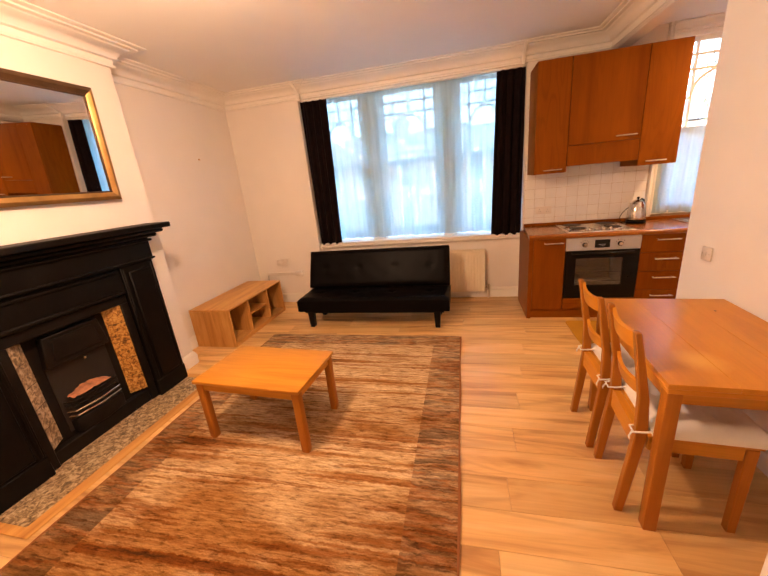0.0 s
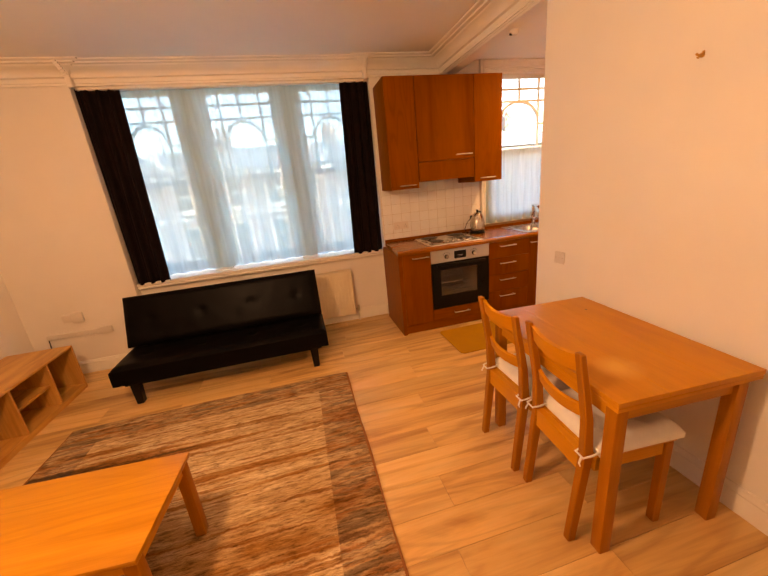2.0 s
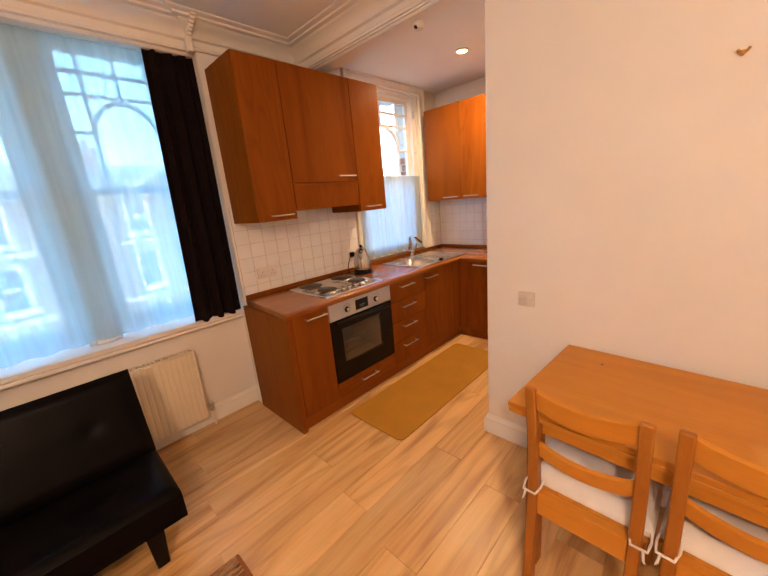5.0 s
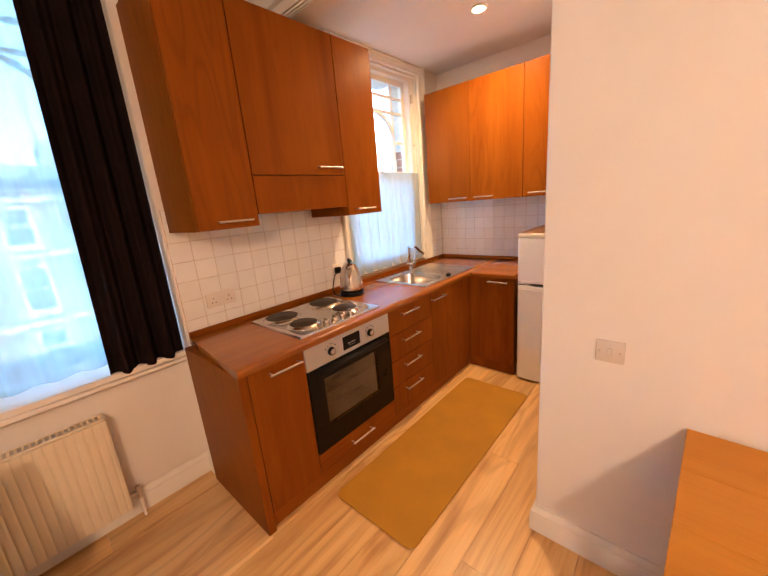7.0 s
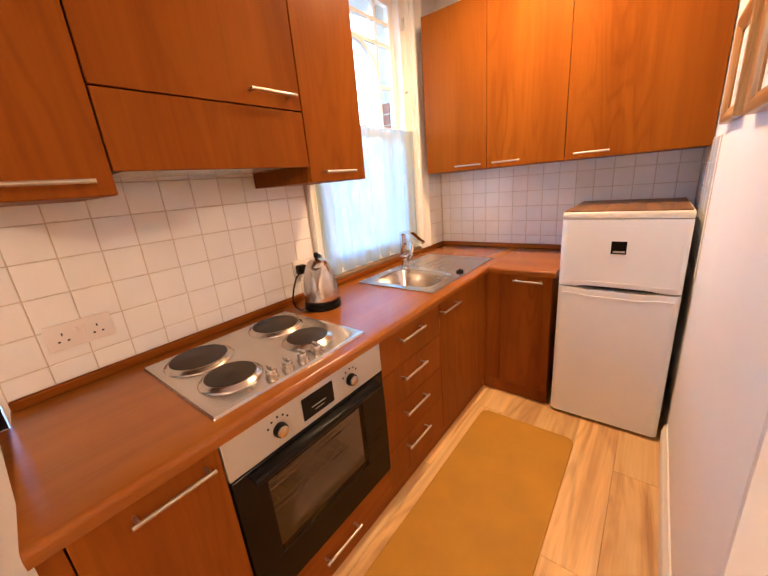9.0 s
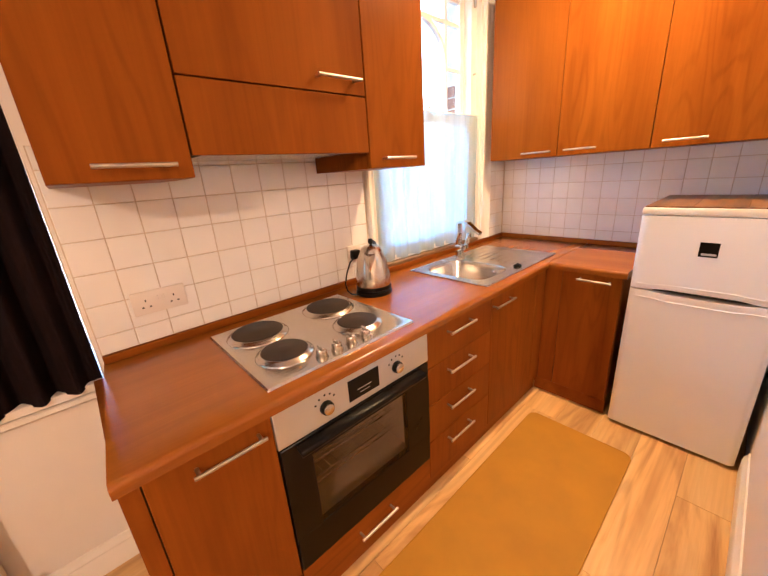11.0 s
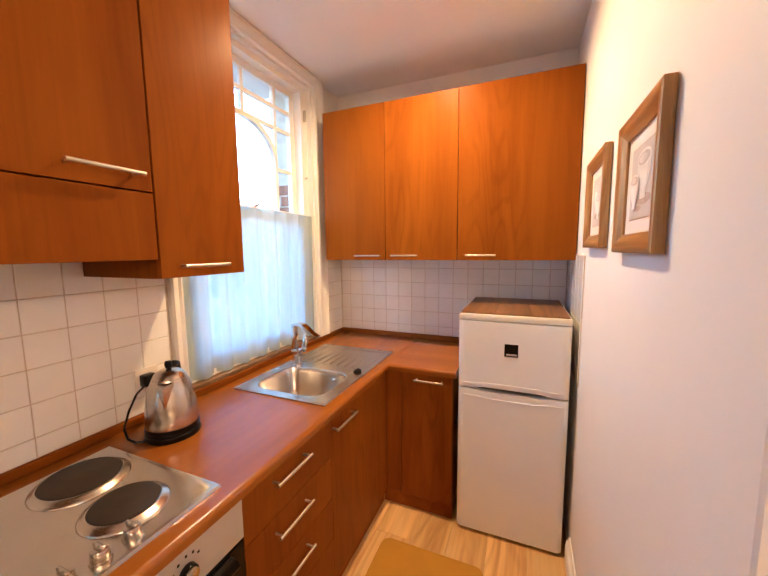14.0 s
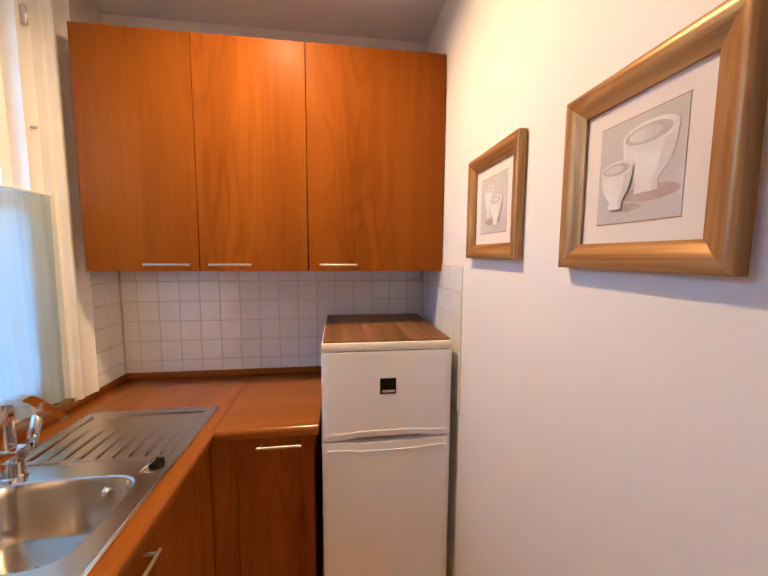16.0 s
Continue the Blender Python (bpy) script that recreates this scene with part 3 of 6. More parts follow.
def sash_window(owner, x0, x1, z0, z1, rail, y, f=0.035, rows=(0.137, 0.30, 0.62, 0.58)):
    """A box sash: plain lower sash, upper sash with two rows of small panes over an arch."""
    part("window_frame", join(bx(x0, y - 0.03, z0, x0 + f, y + 0.07, z1), bx(x1 - f, y - 0.03, z0, x1, y + 0.07, z1), bx(x0 + f, y - 0.03, z1 - 0.03, x1 - f, y + 0.07, z1), bx(x0 + f, y - 0.03, z0, x1 - f, y + 0.07, z0 + 0.03)), WHITE, owner)
    a0, a1 = x0 + f, x1 - f
    s = 0.042
    part("lower_sash", join(bx(a0, y - 0.012, z0 + 0.03, a0 + s, y + 0.022, rail + 0.02), bx(a1 - s, y - 0.012, z0 + 0.03, a1, y + 0.022, rail + 0.02), bx(a0 + s, y - 0.012, rail - 0.025, a1 - s, y + 0.022, rail + 0.02), bx(a0 + s, y - 0.012, z0 + 0.03, a1 - s, y + 0.022, z0 + 0.095)), WHITE, owner)
    yu = y + 0.027
    b0, b1, t1 = a0 + s, a1 - s, z1 - 0.03 - 0.04
    w, h = b1 - b0, t1 - rail
    bars = [bx(a0, yu, rail - 0.02, b0, yu + 0.034, z1 - 0.03), bx(b1, yu, rail - 0.02, a1, yu + 0.034, z1 - 0.03), bx(b0, yu, t1, b1, yu + 0.034, z1 - 0.03), bx(b0, yu, rail - 0.02, b1, yu + 0.034, rail + 0.022)]
    part("upper_sash", join(*bars), WHITE, owner)
    ya, yb, g = yu + 0.006, yu + 0.028, 0.020
    r1, r2, r3 = t1 - rows[0] * h, t1 - rows[1] * h, t1 - rows[2] * h
    xs = [b0 + 0.175 * w, b1 - 0.175 * w]
    glaze = [bx(b0, ya, r1 - g / 2, b1, yb, r1 + g / 2), bx(b0, ya, r2 - g / 2, b1, yb, r2 + g / 2)]
    glaze += [bx(x - g / 2, ya - 0.001, rail + 0.02, x + g / 2, yb + 0.001, t1) for x in xs]
    glaze += [bx(b0, ya + 0.001, r3 - g / 2, xs[0], yb - 0.001, r3 + g / 2), bx(xs[1], ya + 0.001, r3 - g / 2, b1, yb - 0.001, r3 + g / 2)]
    glaze.append(bx((b0 + b1) / 2 - g / 2, ya + 0.0015, r2, (b0 + b1) / 2 + g / 2, yb - 0.0015, t1))
    half = (xs[1] - xs[0]) / 2
    glaze.append(ribbon(arch_pts((b0 + b1) / 2, half, t1 - rows[3] * h, 0.275 * h), g * 1.2, ya - 0.003, yb + 0.003))
    part("glazing_bars", join(*glaze), WHITE, owner)
    for nm, lo, hi, yy in (("pane", z0 + 0.09, rail - 0.02, y + 0.004), ("pane", rail + 0.015, t1 + 0.005, yu + 0.016)):
        p = part(nm, bx(b0 - 0.004, yy, lo, b1 + 0.004, yy + 0.003, hi), GLASS, owner, "clear glass pane")
        p.visible_shadow = False
    part("sash_catch", join(bx((b0 + b1) / 2 - 0.03, y - 0.018, rail + 0.02, (b0 + b1) / 2 + 0.03, y + 0.01, rail + 0.032, 0.003), cyl(((b0 + b1) / 2, y - 0.005, rail + 0.03), ((b0 + b1) / 2 + 0.03, y - 0.02, rail + 0.05), 0.006)), NICKEL, owner)


win1 = thing("window_1", (0.26, GLASS_Y, SILL), "white painted triple sash window with arched glazing bars", "window", kind="structure")
for a, b in ((WIN_L + 0.02, -0.29), (-0.12, 0.635), (0.80, 1.51)):
    sash_window(win1, a, b, SILL + 0.03, HEAD + 0.060, 1.725, GLASS_Y, rows=(0.125, 0.285, 0.555, 0.595))
for a, b in ((-0.29, -0.12), (0.635, 0.80)):
    part("mullion", join(bx(a, GLASS_Y - 0.13, SILL, b, GLASS_Y + 0.10, HEAD + 0.06, 0.004), bx(a + 0.03, GLASS_Y - 0.15, SILL, b - 0.03, GLASS_Y - 0.13, HEAD + 0.06, 0.004)), WHITE, win1)
part("side_lining", join(bx(WIN_L + 0.001, NORTH + 0.004, SILL, WIN_L + 0.004, GLASS_Y + 0.1, HEAD), bx(WIN_R - 0.004, NORTH + 0.004, SILL, WIN_R - 0.001, GLASS_Y + 0.1, HEAD), bx(WIN_L + 0.02, NORTH + 0.04, HEAD - 0.02, WIN_R - 0.005, NORTH + 0.11, HEAD)), WHITE, win1)
part("window_sill", join(bx(WIN_L, NORTH + 0.06, SILL - 0.03, WIN_R, GLASS_Y + 0.14, SILL, 0.003), bx(WIN_L + 0.003, NORTH + 0.055, SILL - 0.058, WIN_R - 0.003, NORTH + 0.099, SILL - 0.032, 0.006)), TRIM, win1, "cream painted moulded sill board")

win2 = thing("window_2", (3.39, GLASS_Y, KW_SILL), "white painted kitchen sash window with moulded architrave", "window", kind="structure")
KW_Y = 4.235
sash_window(win2, KW_L + 0.02, KW_R - 0.02, KW_SILL, KW_HEAD - 0.015, 1.735, KW_Y, 0.060)
part("side_lining", join(bx(KW_L, NORTH + 0.002, KW_SILL, KW_L + 0.02, NORTH + 0.2, KW_HEAD), bx(KW_R - 0.02, NORTH + 0.002, KW_SILL, KW_R, NORTH + 0.2, KW_HEAD), bx(KW_L + 0.02, NORTH + 0.002, KW_HEAD - 0.015, KW_R - 0.02, NORTH + 0.2, KW_HEAD)), WHITE, win2)
part("sash_fastener", join(bx(KW_R - 0.062, NORTH + 0.012, 2.36, KW_R - 0.052, NORTH + 0.034, 2.43, 0.003), cyl((KW_R - 0.06, NORTH + 0.03, 2.0), (KW_R - 0.06, NORTH + 0.012, 2.0), 0.006)), NICKEL, win2)
arch = [(0, 0), (0.105, 0), (0.105, 0.022), (0.09, 0.030), (0.078, 0.020), (0.03, 0.015), (0.010, 0.022), (0, 0.018)]
part("architrave", join(
    prism([(KW_L - u * 0.5, NORTH - 0.001 - v) for u, v in arch], "z", 0.915, KW_HEAD + 0.074),
    prism([(KW_R + u, NORTH - 0.001 - v) for u, v in arch], "z", 0.915, KW_HEAD + 0.074),
    prism([(NORTH - 0.0015 - v, KW_HEAD + u * 0.7) for u, v in arch], "x", KW_L, KW_R)), WHITE, win2)
part("window_sill", bx(KW_L, NORTH + 0.003, KW_SILL - 0.035, KW_R, NORTH + 0.3, KW_SILL - 0.002, 0.006), STONE, win2, "worn bare wood sill")


# ---- curtains ----
def drape(name, x0t, x1t, x0b, x1b, zt, zb, y, folds, depth, material, label, nu=90, nv=26, thick=0.0015, seed=1.0):
    def f(u, v):
        t = v
        a, b = x0b + (x0t - x0b) * t, x1b + (x1t - x1b) * t
        ph = folds * 2 * math.pi * u
        wob = noise.noise(Vector((u * 5, v * 1.2, seed)))
        yy = y + depth * (math.sin(ph + 1.5 * wob) * (0.55 + 0.45 * (1 - t)) + 0.5 * math.sin(2.3 * ph + seed) * 0.4)
        return (a + (b - a) * u + 0.006 * wob, yy, zb + (zt - zb) * v + (0.004 * math.sin(ph) * (1 - v) if v < 0.05 else 0))
    return solo(name, thicken(sheet(nu, nv, f), thick), material, ((x0b + x1b) / 2, y, zb), label, "curtain", "living room curtains" if material is CURTAIN else "")


drape("curtain", 1.255, 1.541, 1.20, 1.534, 2.53, 0.792, 4.235, 3.5, 0.026, CURTAIN, "dark brown cloth curtain drawn open beside the window", seed=1.3)
drape("curtain", -0.998, -0.66, -1.02, -0.69, 2.53, 0.792, 4.235, 3.5, 0.026, CURTAIN, "dark brown cloth curtain drawn open beside the window", seed=4.1)
drape("net_curtain", -0.975, 1.50, -0.975, 1.50, 2.52, 0.835, 4.315, 17, 0.006, NET, "sheer white net curtain across the triple window", nu=340, nv=20, thick=0.0006, seed=7.7)
drape("net_curtain", KW_L + 0.022, KW_R - 0.022, KW_L + 0.026, KW_R - 0.026, 1.755, KW_SILL + 0.008, 4.192, 8, 0.013, NET_K, "sheer white cafe net over the lower kitchen sash", nu=160, nv=16, thick=0.0006, seed=2.2)
solo("net_wire", tube([(KW_L + 0.0205, 4.187, 1.757), (KW_R - 0.0205, 4.187, 1.757)], 0.004), WHITE, (3.3, 4.187, 1.755), "thin white rod holding the kitchen net", "curtain rod")
solo("curtain_rail", bx(WIN_L + 0.03, 4.222, 2.532 - 0.024, WIN_R - 0.03, 4.245, 2.532 - 0.004 + 0.001, 0.003), WHITE, (0.26, 4.23, 2.51), "slim white curtain rail under the window head", "curtain rail")


# ---- fireplace ----
def fireplace():
    c, fx = 1.53, BREAST
    fp = thing("fireplace", (fx, c, 0.0), "black painted fireplace with mantelpiece and tiled cast-iron insert", "fireplace")
    part("mantel_shelf", join(bx(fx, c - 0.83, 1.335, -1.46, c + 0.83, 1.375, 0.006), bx(fx, c - 0.79, 1.305, -1.50, c + 0.79, 1.334, 0.010), bx(fx, c - 0.755, 1.275, -1.535, c + 0.755, 1.304, 0.012)), BLACK, fp)
    part("frieze", join(bx(fx, c - 0.69, 1.10, -1.575, c + 0.69, 1.274, 0.004), bx(fx, c - 0.71, 1.245, -1.555, c + 0.71, 1.265, 0.006), bx(fx, c - 0.70, 1.105, -1.562, c + 0.70, 1.122, 0.005)), BLACK, fp)
    for s in (-1, 1):
        a, b = sorted((c + s * 0.40, c + s * 0.68))
        jamb = part("jamb", bx(fx, a, 0.0, -1.585, b, 1.099, 0.004), BLACK, fp)
        part("raised_panel", bx(-1.586, a + 0.05, 0.16, -1.570, b - 0.05, 1.05, 0.006), BLACK, jamb)
        part("plinth_block", bx(fx, a - 0.004, 0.0, -1.579, b + 0.004, 0.14, 0.004), BLACK, jamb)
        for e in (a + 0.012, b - 0.030):
            part("bead", bx(-1.5855, e, 0.15, -1.578, e + 0.018, 1.08, 0.004), BLACK, jamb)
    part("inner_lintel", join(bx(fx, c - 0.40, 0.90, -1.60, c + 0.40, 1.099, 0.004), bx(-1.602, c - 0.38, 0.905, -1.585, c + 0.38, 0.93, 0.005), bx(-1.602, c - 0.38, 1.06, -1.588, c + 0.38, 1.085, 0.005)), BLACK, fp)
    # cast plate with splayed tiled cheeks
    plate = part("cast_plate", bx(fx, c - 0.40, 0.0, -1.69, c + 0.40, 0.90), IRON, fp)
    part("top_rail", bx(-1.69, c - 0.40, 0.83, -1.615, c + 0.40, 0.90, 0.006), IRON, plate)
    part("stile", bx(-1.69, c - 0.40, 0.0, -1.615, c - 0.342, 0.83, 0.004), IRON, plate)
    part("stile", bx(-1.69, c + 0.342, 0.0, -1.615, c + 0.40, 0.83, 0.004), IRON, plate)
    part("bottom_rail", bx(-1.69, c - 0.342, 0.0, -1.630, c + 0.342, 0.10, 0.004), IRON, plate)
    for s in (-1, 1):
        o, i = c + s * 0.338, c + s * 0.238
        edge = [(-1.625, o), (-1.694, i), (-1.699, i), (-1.645, o)]
        cheek = prism([(x, y) for x, y in edge], "z", 0.125, 0.84)
        bk = part("tile_panel", cheek, OCHRETILE if s > 0 else HEARTHTILE, fp, "ochre mottled tiles" if s > 0 else "grey and cream mottled tiles")
        for k in range(1, 5):
            z = 0.125 + k * 0.143
            part("tile_joint", prism([(-1.6235, o), (-1.6925, i), (-1.694, i), (-1.626, o)], "z", z - 0.0012, z + 0.0012), DARKSLOT, bk)
    part("hood", prism([(c - 0.20, 0.60), (c + 0.20, 0.60), (c + 0.17, 0.80), (c - 0.17, 0.80)], "x", -1.69, -1.640, 0.006), IRON, fp)
    part("hood_panel", prism([(c - 0.15, 0.635), (c + 0.15, 0.635), (c + 0.125, 0.775), (c - 0.125, 0.775)], "x", -1.641, -1.632, 0.003), IRON, fp)
    part("fire_opening", bx(-1.689, c - 0.19, 0.13, -1.686, c + 0.19, 0.60), DARKSLOT, fp)
    part("coal_bed", sheet(16, 6, lambda u, v: (-1.685 + 0.07 * v, c - 0.14 + 0.25 * u, 0.365 + 0.035 * math.sin(math.pi * u) * (1 - v) + 0.012 * noise.noise(Vector((u * 9, v * 5, 0))))), EMBER, fp, "faded orange coals")
    for k in range(4):
        z = 0.235 + k * 0.034
        part("grate_bar", tube([(-1.682, c - 0.17, z), (-1.635, c - 0.15, z), (-1.612, c, z), (-1.635, c + 0.15, z), (-1.682, c + 0.17, z)], 0.007), STEEL if k in (0, 1) else IRON, fp)
    part("ash_front", prism([(-1.69, c - 0.17), (-1.64, c - 0.16), (-1.615, c), (-1.64, c + 0.16), (-1.69, c + 0.17)], "z", 0.105, 0.205, 0.004), IRON, fp)
    part("hood_knob", cyl((-1.64, c, 0.585), (-1.615, c, 0.585), 0.008), STEEL, fp)
    for s in (-1, 1):
        for k in range(6):
            part("stud", cyl((-1.585, c + s * 0.665, 0.35 + k * 0.13), (-1.577, c + s * 0.665, 0.35 + k * 0.13), 0.010, 0.006, 8), BLACK, fp)


fireplace()
part("hearth", bx(BREAST, 0.83, 0.0006, -1.335, 2.20, 0.007, 0.002), HEARTHTILE, None, "mottled cream and brown tiled hearth", "hearth", "structure")
part("hearth_trim", join(bx(-1.334, 0.78, 0.0006, -1.255, 2.25, 0.008, 0.002), bx(BREAST, 2.201, 0.0006, -1.335, 2.25, 0.008, 0.002), bx(BREAST, 0.78, 0.0006, -1.335, 0.829, 0.008, 0.002)), PINE, None, "pale wooden strip round the hearth", "trim", "structure")


def mirror():
    y0, y1, z0, z1, x = 0.95, 2.18, 1.58, 2.33, BREAST
    m = thing("mirror", (x, (y0 + y1) / 2, z0), "large rectangular wall mirror in a gilt frame with shade coloured in", "mirror")
    w = 0.056
    prof = [(0, 0), (w, 0), (w, 0.012), (w - 0.010, 0.020), (0.026, 0.030), (0.010, 0.026), (0, 0.018)]
    k = w - 0.004
    part("inner_fillet", join(bx(x + 0.009, y0 + k, z0 + k, x + 0.016, y1 - k, z0 + k + 0.012, 0.002), bx(x + 0.009, y0 + k, z1 - k - 0.012, x + 0.016, y1 - k, z1 - k, 0.002), bx(x + 0.009, y1 - k - 0.012, z0 + k + 0.012, x + 0.016, y1 - k, z1 - k - 0.012, 0.002), bx(x + 0.009, y0 + k, z0 + k + 0.012, x + 0.016, y0 + k + 0.012, z1 - k - 0.012, 0.002)), GILT_DARK, m, "dark inner fillet")
    # lit bottom and far side in GILT; shaded top and near side coloured darker
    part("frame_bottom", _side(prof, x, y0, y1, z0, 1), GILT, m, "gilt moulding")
    part("frame_top", _side(prof, x, y0, y1, z1, -1), GILT_DARK, m, "gilt moulding coloured dark as in shade")
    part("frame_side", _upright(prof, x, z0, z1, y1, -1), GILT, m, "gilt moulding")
    part("frame_side", _upright(prof, x, z0, z1, y0, 1), GILT_DARK, m, "gilt moulding coloured dark as in shade")
    part("glass", bx(x + 0.002, y0 + w - 0.01, z0 + w - 0.01, x + 0.008, y1 - w + 0.01, z1 - w + 0.01), MIRROR, m, "silvered mirror glass")
    m.rotation_euler = (0, radians(2.6), radians(-1.0))
    m.location.x += 0.012


def _side(prof, x, y0, y1, z, s):
    """A mitred horizontal frame moulding on a wall that faces +x."""
    bm = bmesh.new()
    a = [bm.verts.new((x + 0.001 + d, y0 + o, z + s * o)) for o, d in prof]
    b = [bm.verts.new((x + 0.001 + d, y1 - o, z + s * o)) for o, d in prof]
    n = len(prof)
    for i in range(n):
        bm.faces.new((a[i], a[(i + 1) % n], b[(i + 1) % n], b[i]))
    bm.faces.new(a), bm.faces.new(b)
    bmesh.ops.recalc_face_normals(bm, faces=bm.faces)
    return bm


def _upright(prof, x, z0, z1, y, s):
    bm = bmesh.new()
    a = [bm.verts.new((x + 0.001 + d, y + s * o, z0 + o)) for o, d in prof]
    b = [bm.verts.new((x + 0.001 + d, y + s * o, z1 - o)) for o, d in prof]
    n = len(prof)
    for i in range(n):
        bm.faces.new((a[i], a[(i + 1) % n], b[(i + 1) % n], b[i]))
    bm.faces.new(a), bm.faces.new(b)
    bmesh.ops.recalc_face_normals(bm, faces=bm.faces)
    return bm


mirror()


# fitting invented to hold the added fill light, always out of view
def fill_pendant():
    x, y, z = FILL_LAMP_AT
    p = thing("pendant_lamp", (x, y, z), "unseen white lamp holder added to carry the warm fill light", "ceiling light")
    part("cable", tube([(x, y, z + 0.03), (x, y, CEIL_Z - 0.03)], 0.003), WHITE, p)
    part("rose", lathe([(0.001, 0.0), (0.02, 0.0), (0.045, 0.022), (0.045, 0.0298), (0.001, 0.0298)], (x, y, CEIL_Z - 0.03)), WHITE, p)
    part("holder", cyl((x, y, z - 0.02), (x, y, z + 0.03), 0.022), WHITE, p)
    part("collar", lathe([(0.024, -0.001), (0.030, -0.006), (0.030, -0.022), (0.024, -0.026)], (x, y, z), 24, False), WHITE, p)


fill_pendant()


# ---- living room furniture ----
def coffee_table():
    x0, x1, y0, y1, h = -0.775, -0.02, 1.47, 1.95, 0.45
    t = thing("coffee_table", ((x0 + x1) / 2, (y0 + y1) / 2, 0.011), "small rectangular beech coffee table standing on the rug", "table")
    part("tabletop", bx(x0, y0, h - 0.022, x1, y1, h, 0.004, 2), BEECH_X, t)
    for lx, sx in ((x0 + 0.012, 1), (x1 - 0.012, -1)):
        for ly, sy in ((y0 + 0.012, 1), (y1 - 0.012, -1)):
            a, b = sorted((lx, lx + sx * 0.046))
            c, d = sorted((ly, ly + sy * 0.046))
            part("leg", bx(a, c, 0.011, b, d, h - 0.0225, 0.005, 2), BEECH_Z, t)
    for yy in (y0 + 0.022, y1 - 0.040):
        part("apron", bx(x0 + 0.059, yy, h - 0.075, x1 - 0.059, yy + 0.018, h - 0.023, 0.002), BEECH_X, t)
    for xx in (x0 + 0.022, x1 - 0.040):
        part("apron", bx(xx, y0 + 0.059, h - 0.075, xx + 0.018, y1 - 0.059, h - 0.023, 0.002), BEECH, t)
    t.matrix_basis = pose((x0 + x1) / 2 - 0.005, (y0 + y1) / 2 + 0.015, 0.011, 0, 0, -4)


coffee_table()


def tv_bench():
    x0, x1, y0, y1, h, k = -1.955, -1.47, 2.78, 3.84, 0.42, 0.018
    t = thing("tv_bench", ((x0 + x1) / 2, (y0 + y1) / 2, 0), "low open pine television bench with shelves", "tv bench")
    part("top", bx(x0, y0, h - k, x1, y1, h, 0.002), PINE, t)
    part("base", bx(x0, y0 + k, 0.0, x1, y1 - k, 0.045, 0.002), PINE, t)
    part("back_panel", bx(x0, y0 + k + 0.001, 0.046, x0 + 0.008, y1 - k - 0.001, h - k - 0.001), PINE, t)
    for y in (y0, y1 - k):
        part("side_panel", bx(x0, y, 0.0, x1, y + k, h - k - 0.0005, 0.002), PINE_Z, t)
    for y in (y0 + 0.33, y1 - 0.345):
        part("divider", bx(x0 + 0.009, y, 0.046, x1 - 0.004, y + k, h - k - 0.001, 0.002), PINE_Z, t)
    part("shelf", bx(x0 + 0.009, y0 + 0.33 + k + 0.001, 0.215, x1 - 0.03, y1 - 0.346, 0.233, 0.002), PINE, t)


tv_bench()


def rug():
    x0, x1, y0, y1 = -1.20, 0.835, 0.20, 3.08

    def f(u, v):
        x, y = x0 + (x1 - x0) * u, y0 + (y1 - y0) * v
        e = min(u, 1 - u) * (x1 - x0)
        return (x + 0.004 * math.sin(v * 21), y + 0.004 * math.sin(u * 17), 0.011 + 0.0012 * noise.noise(Vector((x * 6, y * 14, 0))) - (0.004 if e < 0.01 else 0))
    top = sheet(60, 90, f)
    bm = thicken(top, 0.0095)
    low = min(v.co.z for v in bm.verts)
    bmesh.ops.translate(bm, verts=bm.verts, vec=(0, 0, 0.001 - low))
    return solo("rug", bm, RUG, ((x0 + x1) / 2, (y0 + y1) / 2, 0.0), "striped wool rug in cream, rust and slate", "rug")


rug()


def cushion_slab(x0, x1, y0, y1, zb, zt, tufts, dip, pillow=0.02, nu=64, nv=28):
    """A padded slab: rounded edges, buttoned dips on top."""
    def top(u, v):
        x, y = x0 + (x1 - x0) * u, y0 + (y1 - y0) * v
        eu, ev = min(u, 1 - u) * (x1 - x0), min(v, 1 - v) * (y1 - y0)
        e = min(eu, ev)
        z = zt - pillow * (1 - min(1, e / 0.05)) ** 2
        for tx, ty in tufts:
            d2 = ((x - tx) ** 2 + (y - ty) ** 2)
            z -= dip * math.exp(-d2 / 0.0012) + dip * 0.35 * math.exp(-abs(y - ty) / 0.05 - (x - tx) ** 2 / 0.00035) * (d2 < 0.03)
        return (x, y, z + 0.0025 * noise.noise(Vector((x * 9, y * 9, 3))))
    bm = sheet(nu, nv, top)
    edge = [e for e in bm.edges if e.is_boundary]
    r = bmesh.ops.extrude_edge_only(bm, edges=edge)
    for v in [g for g in r["geom"] if isinstance(g, bmesh.types.BMVert)]:
        v.co.z = zb
    bmesh.ops.holes_fill(bm, edges=[e for e in bm.edges if e.is_boundary], sides=0)
    bmesh.ops.recalc_face_normals(bm, faces=bm.faces)
    return bm


